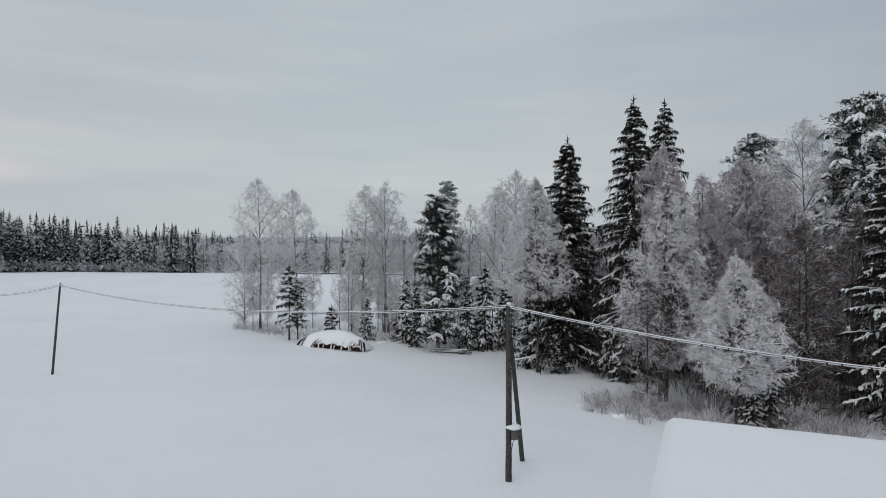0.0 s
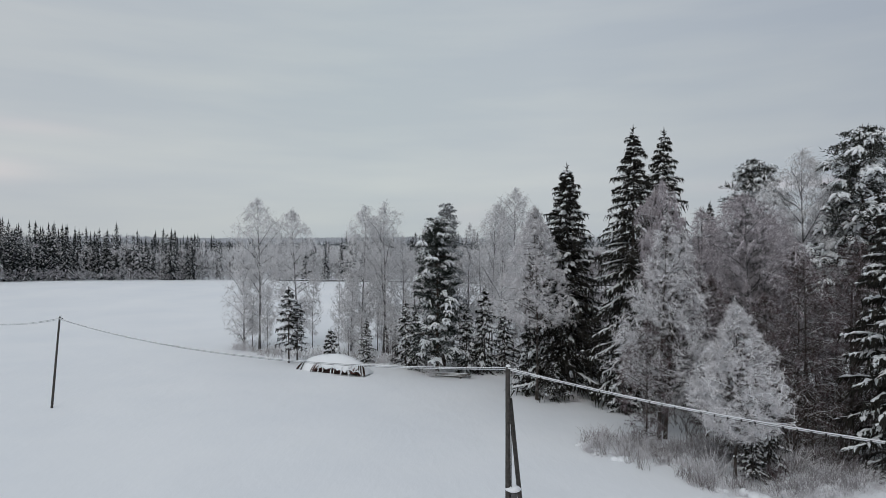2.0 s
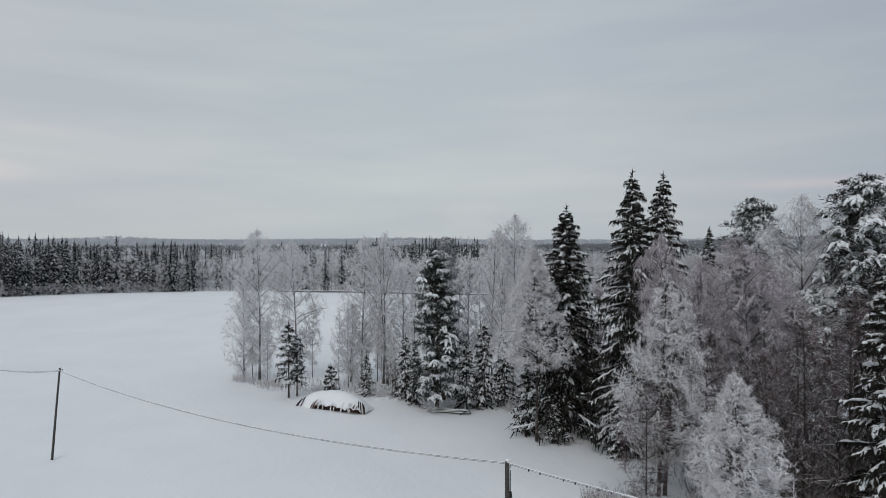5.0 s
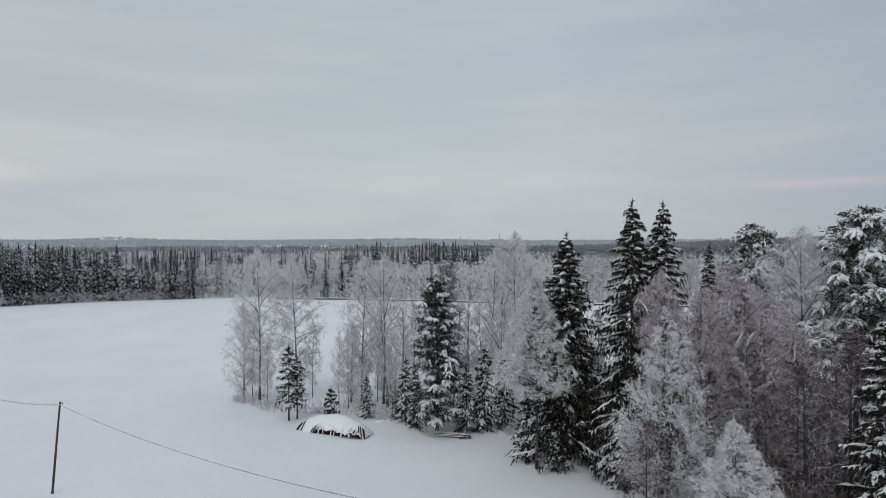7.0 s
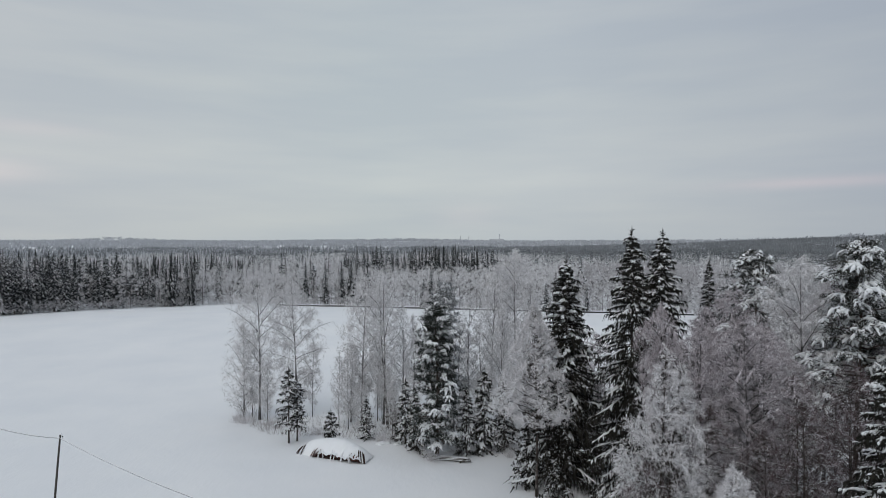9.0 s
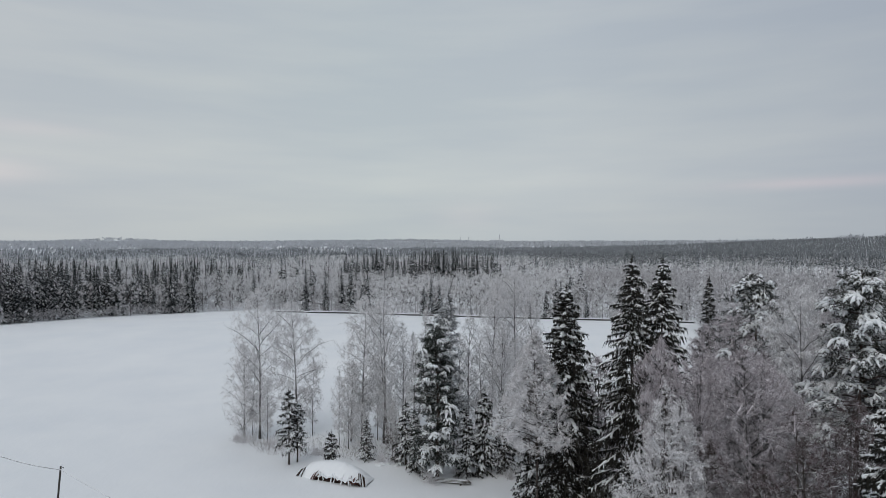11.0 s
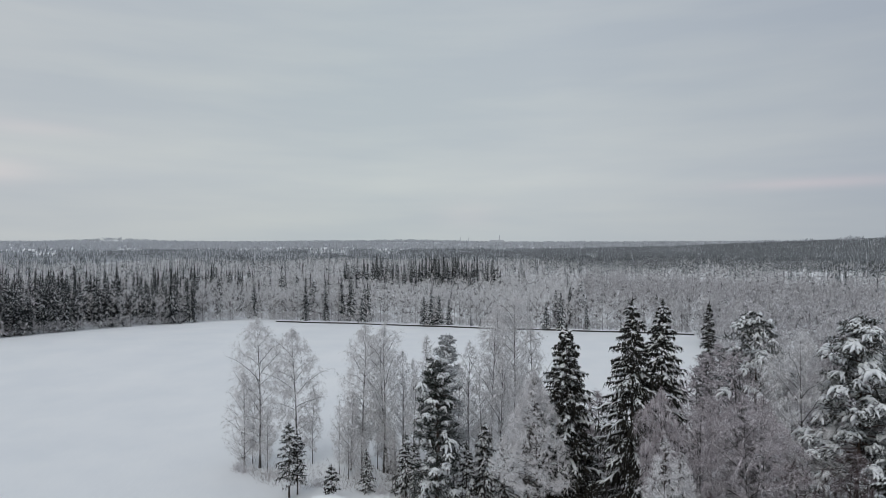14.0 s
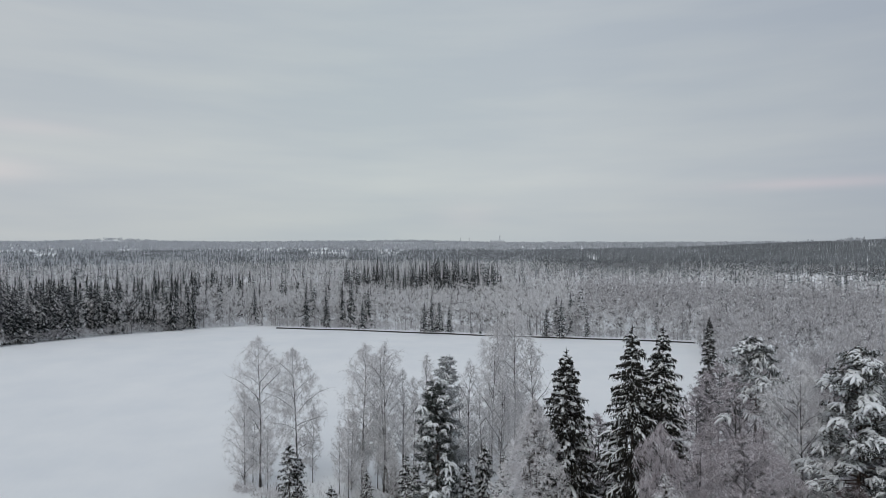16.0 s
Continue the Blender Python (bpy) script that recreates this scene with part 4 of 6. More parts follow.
for ms, x, y, tn, s, lab in ((F1, 9.9, 64.0, 0.0, 1.10, "broad snow-laden deciduous tree in front of a dark spruce"),
                             (WB, 18.2, 50.2, 0.0, 1.0, "weeping birch with long curtains of frosted twigs"),
                             (F2, 16.6, 46.6, 1.0, 1.0, "bushy birch thick with white hoar frost"),
                             (G2, 14.7, 43.9, 0.4, 0.66, "small crooked snow-laden tree at the wood's edge"),
                             (G1, 22.4, 53.0, 0.5, 0.86, "frosted birch in the dense wood"),
                             (F3, 25.2, 50.5, 2.0, 0.95, "large rounded birch thick with hoar frost"),
                             (F3, 28.6, 53.5, 4.1, 0.87, "large rounded birch thick with hoar frost"),
                             (G2, 28.4, 48.6, 1.2, 1.05, "bowed tree with arching snow-covered branches"),
                             (G2, 31.0, 46.0, 3.2, 0.9, "bowed tree with arching snow-covered branches"),
                             (C_BIRCH, 34.4, 57.5, 2.2, 1.16, "tall frosted birch with a thin crown"),
                             (G4, 31.8, 66.0, 3.1, 1.05, "frosted birch in the dense wood"),
                             (YB, 18.0, 37.4, 0.0, 1.05, "young birch with branches weighed down by white frost"),
                             (G1, 26.5, 60.0, 1.0, 0.84, "frosted birch in the dense wood"),
                             (G1, 39.5, 63.0, 5.0, 1.0, "frosted birch in the dense wood"),
                             (G2, 33.5, 50.0, 4.4, 1.1, "frosted birch in the dense wood"),
                             (G2, 24.0, 45.0, 2.4, 0.8, "frosted birch in the dense wood"),
                             (G2, 20.8, 48.0, 5.4, 0.9, "frosted birch in the dense wood"),
                             (G4, 24.5, 70.0, 2.7, 0.8, "frosted birch in the dense wood"),
                             (G4, 28.5, 78.0, 4.7, 0.78, "frosted birch in the dense wood"),
                             (G4, 36.0, 75.0, 0.7, 0.9, "frosted birch in the dense wood"),
                             (G4, 44.0, 68.0, 1.7, 1.0, "frosted birch in the dense wood"),
                             (G1, 47.0, 60.0, 3.7, 0.95, "frosted birch in the dense wood"),
                             (G2, 37.5, 47.0, 0.2, 1.1, "frosted birch in the dense wood"),
                             (G2, 34.0, 42.5, 2.2, 0.8, "frosted birch in the dense wood"),
                             (N1, 40.0, 92.0, 1.1, 1.30, "frosted birch in the dense wood"),
                             (N1, 42.6, 94.0, 2.1, 1.36, "frosted birch in the dense wood"),
                             (N1, 36.5, 88.0, 3.3, 1.22, "frosted birch in the dense wood"),
                             (G4, 33.0, 88.0, 5.7, 0.78, "frosted birch in the dense wood"),
                             (G4, 41.0, 84.0, 2.9, 0.9, "frosted birch in the dense wood"),
                             (G4, 50.0, 80.0, 0.9, 0.95, "frosted birch in the dense wood"),
                             (G4, 55.0, 70.0, 1.9, 1.0, "frosted birch in the dense wood"),
                             (G4, 48.0, 93.0, 4.9, 0.85, "frosted birch in the dense wood"),
                             (G4, 60.0, 88.0, 3.9, 0.95, "frosted birch in the dense wood"),
                             (G1, 29.5, 57.0, 5.9, 0.85, "frosted birch in the dense wood"),
                             (G1, 24.0, 57.5, 0.1, 0.75, "frosted birch in the dense wood"),
                             (G1, 35.5, 62.5, 2.0, 0.9, "frosted birch in the dense wood"),
                             (G1, 41.0, 57.0, 4.0, 0.85, "frosted birch in the dense wood"),
                             (G2, 26.2, 44.0, 0.9, 0.95, "bowed tree with arching snow-covered branches"),
                             (G2, 35.8, 52.5, 5.2, 1.0, "bowed tree with arching snow-covered branches")):
    plant("frosted_tree", lab, "birch tree", WOOD, ms, x, y, tn, s)


# ---- far forest ----
def kit_birch(seed, h, w, clumps, per, r0, low=0.1, size=1.0, puff=0.9, core=0.0, rise=0.65):
    """A pale feathery crown: puffs of fine slivers that stand out through an uneven dome, and, inside the share core of
    it, bare twigs coloured dark for the shade within the crown: two sets of triangles."""
    rng = np.random.RandomState(seed)
    b, inner = Buf(), Buf()
    q = unit(rng.normal(0, 1, (clumps, 3)) + np.array([0, 0, 0.25]))
    mid, half = h * (low + (1 - low) * 0.52), h * (1 - low) * 0.48
    lump = 1 + 0.2 * np.sin(3 * np.arctan2(q[:, 1], q[:, 0]) + seed) * np.sin(4 * q[:, 2] + seed)
    slim = 1.0 - 0.30 * np.clip(q[:, 2], 0, 1) ** 1.5
    far = rng.uniform(0.15, 1.0, clumps) ** 0.5
    c = np.stack([q[:, 0] * w / 2 * lump * slim * far, q[:, 1] * w / 2 * lump * slim * far, mid + q[:, 2] * half * far], -1)
    i = np.repeat(np.arange(clumps), per)
    n = len(i)
    d = unit(q[i] * np.array([0.65, 0.65, 0.3]) + np.array([0, 0, rise]) + 0.65 * rng.normal(0, 1, (n, 3)))
    a = c[i] + rng.normal(0, 0.28, (n, 3)) * puff
    e = a + d * size * rng.uniform(0.5, 1.3, (n, 1))
    r = r0 * rng.uniform(0.7, 1.3, n)
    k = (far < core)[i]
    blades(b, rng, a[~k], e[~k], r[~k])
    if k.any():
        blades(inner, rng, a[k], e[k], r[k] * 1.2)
    else:
        inner.add(np.zeros((3, 3)), [(0, 1, 2)])
    return b.arrays(), inner.arrays()


def kit_boughs(seed, h, w, n, low):
    """The dark stem and bare forking boughs inside such a crown."""
    rng = np.random.RandomState(seed)
    b = Buf()
    spikes(b, [(0, 0, -0.5)], [(0, 0, h * 0.92)], 0.11, 3)
    t = rng.uniform(low + 0.05, 0.8, n)
    az = np.arange(n) * 2.4
    a = np.stack([0 * t, 0 * t, t * h], -1)
    spikes(b, a, a + np.stack([np.cos(az) * w * 0.4, np.sin(az) * w * 0.4, 0.16 * h * rng.uniform(0.6, 1.4, n)], -1), 0.10, 3)
    return b.arrays()


def kit_spruce(seed, h, w, tiers, per, r0, power=0.75, twigs=2, low=0.05, load=0.46):
    """A small spruce of whorled drooping boughs, and the snow that lies on them: two sets of triangles."""
    rng = np.random.RandomState(seed)
    b, w2 = Buf(), Buf()
    n = tiers * per
    tier = np.repeat(np.arange(tiers), per)
    t = low + (0.97 - low) * (tier + rng.uniform(0, 0.8, n)) / tiers
    az = tier * 0.8 + np.tile(np.arange(per), tiers) * 6.283 / per + rng.uniform(-0.5, 0.5, n)
    ln = w / 2 * (1 - t) ** power * rng.uniform(0.75, 1.15, tiers)[tier] * rng.uniform(0.7, 1.15, n) + 0.15
    out = np.stack([np.cos(az), np.sin(az), 0 * az], -1)
    a = np.stack([0 * t, 0 * t, t * h + 0.15 * ln], -1)
    e = a + out * ln[:, None] + np.array([0, 0, -1.0]) * (ln * rng.uniform(0.35, 0.7, n))[:, None]
    rr = r0 * (0.35 + 0.65 * (1 - t))
    spikes(b, a, e, rr, 3, 0.6)
    spikes(b, [(0, 0, h * 0.9)], [(0, 0, h * 1.03)], r0 * 0.4, 3)
    for _ in range(twigs):
        f = rng.uniform(0.2, 0.8, (n, 1))
        p = a * (1 - f) + e * f
        d = unit(out * 0.6 + rng.normal(0, 0.6, (n, 3)) - np.array([0, 0, 0.5]))
        blades(b, rng, p, p + d * (0.45 * ln + 0.2)[:, None], rr * 0.6)
    k = rng.uniform(0, 1, n) < load
    f0 = rng.uniform(0.25, 0.6, (n, 1))
    lift = np.array([0, 0, 1.0]) * (rr * 0.5)[:, None]
    spikes(w2, (a * (1 - f0) + e * f0 + lift)[k], (e + lift * 0.6)[k], (rr * rng.uniform(0.4, 0.95, n))[k], 3, 0.6)
    return b.arrays(), w2.arrays()


def kit_pine(seed, h, w, n):
    """A pine of the forest edge: tufts high on the stem, and caps of snow on them."""
    rng = np.random.RandomState(seed)
    b, w2 = Buf(), Buf()
    t = rng.uniform(0.38, 1.0, n)
    az = rng.uniform(0, 6.28, n)
    rr = w / 2 * np.clip((1 - t) / 0.62, 0, 1) ** 0.6 * rng.uniform(0.3, 1, n)
    c = np.stack([np.cos(az) * rr, np.sin(az) * rr, t * h], -1)
    i = np.repeat(np.arange(n), 12)
    d = unit(rng.normal(0, 1, (n * 12, 3)) * np.array([1, 1, 0.6]))
    spikes(b, c[i] - d * 0.25, c[i] + d * rng.uniform(0.5, 1.0, (n * 12, 1)), 0.20, 3, 0.6)
    j = np.repeat(np.flatnonzero(rng.uniform(0, 1, n) < 0.6), 4)
    o = rng.uniform(0, 6.28, len(j))
    spikes(w2, c[j] + np.array([0, 0, 0.35]), c[j] + np.stack([np.cos(o) * 0.9, np.sin(o) * 0.9, 0 * o - 0.05], -1), 0.22, 3, 0.7)
    return b.arrays(), w2.arrays()


def kit_cone(seed, h, w, tiers, sides):
    rng = np.random.RandomState(seed)
    b = Buf()
    for k in range(tiers):
        z0, z1 = h * (0.05 + 0.8 * k / tiers), h * min(1.0, 0.45 + 0.75 * k / tiers) if k < tiers - 1 else h
        r = w / 2 * (1 - 0.8 * k / tiers)
        a = np.linspace(0, 6.283, sides, endpoint=False) + rng.uniform(0, 1)
        ring = np.stack([np.cos(a) * r * rng.uniform(0.6, 1.2, sides), np.sin(a) * r * rng.uniform(0.6, 1.2, sides), z0 + rng.uniform(-0.06, 0.06, sides) * h], -1)
        b.add(np.concatenate([ring, [[0, 0, z1]]]), [(q, (q + 1) % sides, sides) for q in range(sides)])
    return b.arrays()


def scatter(buf, kits, x, y, rng, lo=0.75, hi=1.2):
    """Sets copies of the kits' trees down at x, y, each turned and sized at random."""
    which = rng.randint(0, len(kits), len(x))
    for k, (v, f) in enumerate(kits):
        q = np.flatnonzero(which == k)
        if not len(q):
            continue
        a, s = rng.uniform(0, 6.283, len(q)), rng.uniform(lo, hi, len(q))
        c, n = (np.cos(a) * s)[:, None], (np.sin(a) * s)[:, None]
        wide = rng.uniform(0.85, 1.2, len(q))[:, None]
        p = np.stack([(v[:, 0] * c - v[:, 1] * n) * wide + x[q, None], (v[:, 0] * n + v[:, 1] * c) * wide + y[q, None],
                      v[:, 2] * s[:, None] + height(x[q], y[q])[:, None]], -1)
        buf.add(p, (np.arange(len(q)) * len(v))[:, None, None] + f)


EDGE = [(-2500, -400), (-420, -60), (-180, 100), (-138, 184), (-128, 206), (-106, 243), (-88, 264), (-70, 264), (-20, 251),
        (25, 239), (60, 230), (92, 220), (84, 190), (66, 150), (52, 112), (62, 92), (64, 60), (80, 20), (300, -200)]


def behind_edge(x, y):
    """Metres by which a place lies inside the forest; below zero on the field."""
    th = np.arctan2(x, y)
    e = np.array(EDGE, float)
    et = np.arctan2(e[:, 0], e[:, 1])
    o = np.argsort(et)
    return np.hypot(x, y) - np.interp(th, et[o], np.hypot(e[:, 0], e[:, 1])[o])


# open fields inside the forest: bearing (x / y), half its width, near and far end
CLEARINGS = ((-0.650, 0.021, 1500, 2020), (-0.350, 0.037, 415, 525), (-0.188, 0.033, 1500, 2050), (-0.088, 0.020, 1500, 2030), (0.245, 0.010, 1100, 1400),
             (0.62, 0.07, 610, 740))


def forest_sites(rng, r0, r1, gap, spread):
    """Jittered sites between two distances, inside the forest, over the arc in front of the camera."""
    lo, hi = 0.86 * r0, 1.16 * r1
    n = int(spread * (hi * hi - lo * lo) / (gap * gap))
    r = np.sqrt(rng.uniform(lo * lo, hi * hi, n))
    th = rng.uniform(-spread, spread, n)
    x, y = r * np.sin(th), r * np.cos(th)
    ok = behind_edge(x, y) > rng.uniform(0, 3, n)
    bent = r * (1 + 0.16 * ripple(x, y, 230, 31) * step(420, 600, r))
    ok &= (bent >= r0) & (bent < r1)
    for at, wide, near, far in CLEARINGS:
        ok &= (np.abs(x / y - at) > wide * (1 + 0.15 * np.sin(r * 0.02))) | (r < near) | (r > far)
    return x[ok], y[ok]


def darkness(x, y):
    """Share of spruce: high along the western edge, in one block behind the ditch, and on the far hills."""
    r = np.hypot(x, y)
    d = 0.03 + 0.22 * step(0.1, 0.5, ripple(x, y, 160, 21)) + 0.20 * step(0.0, 0.5, ripple(x, y, 60, 22))
    d = d + 0.74 * step(-78, -135, x + 0.06 * (y - 280)) * (1 - step(300, 350, r))
    d = d + 0.5 * np.exp(-((x + 14) / 48) ** 4 - ((y - 385) / 45) ** 4)
    d = d - 0.35 * np.exp(-((x - 60) / 110) ** 2 - ((y - 330) / 90) ** 2)
    far = step(420, 700, r)
    d = d + far * (0.06 + 0.42 * step(0.0, 0.4, ripple(x, y, 330, 23)) + 0.20 * step(0.1, 0.4, ripple(x, y, 90, 24)))
    d = d + 0.50 * step(0.05, 0.30, x / r) * step(480, 760, r) + 0.28 * step(-0.30, 0.0, x / r) * step(650, 900, r)
    d = d * (1 - 0.85 * step(45, 70, x) * (1 - step(320, 420, r)))
    return np.clip(d, 0.01, 0.92)


def build_far_forest():
    rng = np.random.RandomState(77)
    leaf, needle, inner, hill, hill_leaf, wood, white, bare, grey = Buf(), Buf(), Buf(), Buf(), Buf(), Buf(), Buf(), Buf(), Buf()

    def birches(buf, kits, x, y, seed, lo, hi):
        scatter(buf, [k[0] for k in kits], x, y, np.random.RandomState(seed), lo, hi)
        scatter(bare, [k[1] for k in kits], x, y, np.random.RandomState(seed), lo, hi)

    def spruces(buf, kits, x, y, seed, lo, hi):
        """The trees and, turned and sized alike, the snow on them."""
        scatter(buf, [k[0] for k in kits], x, y, np.random.RandomState(seed), lo, hi)
        scatter(white, [k[1] for k in kits], x, y, np.random.RandomState(seed), lo, hi)

    kb = [kit_birch(k, 13.0 + 1.5 * (k % 3), 5.4 + 0.9 * (k % 3), 34, 12, 0.08, -0.16, 0.95, 0.8, 0.5, 0.9) for k in range(5)]
    ks = [kit_spruce(k, 16.0 + 1.5 * (k % 3), 5.2 + 0.5 * (k % 2), 22, 6, 0.42) for k in range(5)]
    kp = [kit_pine(k, 14.5 + k, 5.0, 26) for k in range(3)]
    stem = Buf()
    spikes(stem, [(0, 0, -0.5)], [(0, 0, 15.0)], 0.10, 4)
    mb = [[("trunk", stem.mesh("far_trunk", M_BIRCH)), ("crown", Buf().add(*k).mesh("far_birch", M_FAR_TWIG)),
           ("inner_crown", Buf().add(*q).mesh("far_twigs", M_FAR_BARE_SHADE))] for k, q in kb]
    mk = [[("trunk", stem.mesh("far_trunk", M_SPRUCE_BARK)), ("crown", Buf().add(*k).mesh("far_spruce", M_FAR_NEEDLE)),
           ("snow", Buf().add(*q).mesh("far_snow", M_SNOWPAD))] for k, q in ks]
    mp = [[("trunk", stem.mesh("far_trunk", M_PINE_BARK)), ("crown", Buf().add(*k).mesh("far_pine", M_FAR_NEEDLE)),
           ("snow", Buf().add(*q).mesh("far_snow", M_SNOWPAD))] for k, q in kp]
    trunks = [stem.arrays()]
    boughs = [kit_boughs(k, 11.0, 6.0, 3, 0.15) for k in range(3)]
    # the front of the forest: single trees along the edge, joined ones behind
    x, y = forest_sites(rng, 60, 340, 4.0, 0.70)
    b = behind_edge(x, y)
    keep = ((b < 18) | (np.hypot(x, y) < 175)) & ((np.hypot(x, y) > 95) | (x > 52))
    x, y, b = x[keep], y[keep], b[keep]
    u = rng.uniform(0, 1, len(x))
    isp = u < darkness(x, y)
    isp &= ~((x > 40) & (np.hypot(x, y) < 215))
    pin = isp & (rng.uniform(0, 1, len(x)) < 0.22)
    isp &= ~pin
    o = ~(isp | pin)
    front = (b < 6) & (y > 100) & (np.abs(np.arctan2(x, y)) < 0.68)
    for q in np.flatnonzero(front):
        kind, me, lab = (("far_spruce", mk, "dark snow-dusted spruce at the forest edge") if isp[q] else
                         ("far_pine", mp, "dark pine with snow at the forest edge") if pin[q] else
                         ("far_birch", mb, "pale frosted birch at the forest edge"))
        plant(kind, lab, "forest tree", "trees of the forest edge", me[q % len(me)], x[q], y[q], q * 1.1, rng.uniform(0.66, 1.14) + 0.12 * (isp[q] | pin[q]))
    isp, pin, o = isp & ~front, pin & ~front, o & ~front
    spruces(needle, ks, x[isp], y[isp], 78, 0.8, 1.2)
    spruces(needle, kp, x[pin], y[pin], 81, 0.85, 1.2)
    dull = (x > 48) & (y < 235)
    birches(leaf, kb, x[o & ~dull], y[o & ~dull], 88, 0.6, 1.15)
    fine = [kit_birch(100 + k, 13.5 + 1.5 * (k % 3), 5.4 + 0.8 * (k % 3), 48, 13, 0.048, 0.0, 1.05, 0.9, 0.36, 1.2) for k in range(5)]
    birches(grey, fine, x[o & dull], y[o & dull], 95, 0.6, 1.2)
    k = ~front
    scatter(wood, trunks, x[k & ~o], y[k & ~o], rng, 0.6, 1.0)
    scatter(wood, boughs, x[o], y[o], rng, 0.7, 1.0)
    # low growth along the foot of the edge
    q = 760
    th = np.concatenate([rng.uniform(-0.64, -0.28, 220), rng.uniform(-0.28, 0.42, q - 220)])
    rr = np.array([np.hypot(a, b) for a, b in EDGE])
    o2 = np.argsort([math.atan2(a, b) for a, b in EDGE])
    edge_r = np.interp(th, np.array([math.atan2(a, b) for a, b in EDGE])[o2], rr[o2]) + rng.uniform(0.5, 6, q)
    low_kit = [kit_birch(80 + k, 3.6, 3.0, 8, 10, 0.045, 0.0, 0.7, 0.6, 0.4) for k in range(3)]
    birches(grey, low_kit, edge_r * np.sin(th), edge_r * np.cos(th), 89, 0.4, 1.2)
    # the middle of it
    kb = [kit_birch(20 + k, 13.0 + (k % 2), 5.0 + 0.7 * (k % 3), 26, 7, 0.125, 0.0, 1.15, 0.8, 0.55, 1.0) for k in range(6)]
    ks = [kit_spruce(20 + k, 16.0 + 2 * (k % 2), 5.2, 16, 5, 0.60, twigs=1, load=0.36) for k in range(4)]
    x, y = forest_sites(rng, 150, 420, 4.8, 0.65)
    keep = (behind_edge(x, y) >= 18) & (np.hypot(x, y) >= 175)
    x, y = x[keep], y[keep]
    isp = rng.uniform(0, 1, len(x)) < darkness(x, y)
    q = 115
    spruces(needle, ks, rng.uniform(-60, 30, q) + rng.normal(0, 9, q), rng.uniform(385, 455, q), 83, 1.05, 1.45)
    spruces(needle, ks, rng.normal(-90, 12, 16), rng.uniform(300, 350, 16), 84, 0.9, 1.25)
    for k, (sx, sy, size) in enumerate(((-33.0, 249.5, 0.78), (-7.5, 242.0, 0.72), (-4.6, 240.5, 0.82), (-1.6, 241.5, 0.80), (2.4, 240.0, 0.66), (39.0, 230.0, 0.70),
                                        (44.5, 229.5, 0.86), (11.0, 236.5, 0.28), (14.5, 236.0, 0.30), (33.0, 231.5, 0.38), (54.0, 228.5, 0.55), (-58.0, 259.0, 0.45))):
        plant("far_spruce", "snow-laden spruce standing behind the ditch", "forest tree", "trees of the forest edge", mk[k % 5], sx, sy, k * 1.3, size * 1.3, 0.0, 0.76)
    tall = x < -70
    spruces(needle, ks, x[isp & tall], y[isp & tall], 79, 0.85, 1.2)
    spruces(needle, ks, x[isp & ~tall], y[isp & ~tall], 85, 0.5, 1.05)
    birches(leaf, kb, x[~isp & tall], y[~isp & tall], 91, 0.8, 1.2)
    dull = ~isp & ~tall & (x > 48 + 0.25 * (y - 230))
    birches(leaf, kb, x[~isp & ~tall & ~dull], y[~isp & ~tall & ~dull], 92, 0.55, 1.1)
    birches(grey, kb, x[dull], y[dull], 96, 0.6, 1.15)
    # farther in
    kb = [kit_birch(30 + k, 11.0, 6.8, 11, 4, 0.26, 0.0, 1.6, 0.9, 0.55) for k in range(6)]
    ks = [kit_spruce(30 + k, 13.0 + 2 * (k % 2), 5.0, 8, 3, 0.85, twigs=0, load=0.22) for k in range(5)]
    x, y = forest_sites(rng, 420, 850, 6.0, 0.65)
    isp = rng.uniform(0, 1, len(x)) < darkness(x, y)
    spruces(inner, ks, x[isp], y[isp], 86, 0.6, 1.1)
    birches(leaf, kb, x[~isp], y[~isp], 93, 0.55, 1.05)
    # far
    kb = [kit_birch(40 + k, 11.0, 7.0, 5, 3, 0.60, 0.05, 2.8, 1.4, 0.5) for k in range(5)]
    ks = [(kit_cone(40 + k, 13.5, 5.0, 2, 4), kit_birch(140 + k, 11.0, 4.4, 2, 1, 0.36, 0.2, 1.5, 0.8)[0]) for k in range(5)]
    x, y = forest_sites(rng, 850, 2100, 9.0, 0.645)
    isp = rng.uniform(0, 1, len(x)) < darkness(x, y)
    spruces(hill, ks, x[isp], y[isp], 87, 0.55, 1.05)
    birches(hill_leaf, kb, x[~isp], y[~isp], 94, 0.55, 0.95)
    # the wooded slope of the eastern hill stands closer
    q = 6500
    x = rng.uniform(620, 1900, q)
    y = rng.uniform(1250, 1850, q)
    k = (x / y < 0.85) & (x / y > 0.42)
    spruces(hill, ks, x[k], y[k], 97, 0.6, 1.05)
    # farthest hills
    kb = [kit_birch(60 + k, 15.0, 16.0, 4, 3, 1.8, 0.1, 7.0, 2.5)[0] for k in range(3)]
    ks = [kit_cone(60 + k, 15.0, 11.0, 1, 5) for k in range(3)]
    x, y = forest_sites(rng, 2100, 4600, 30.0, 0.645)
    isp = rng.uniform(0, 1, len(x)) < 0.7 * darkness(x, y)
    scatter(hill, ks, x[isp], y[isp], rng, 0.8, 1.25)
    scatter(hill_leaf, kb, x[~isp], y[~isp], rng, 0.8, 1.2)
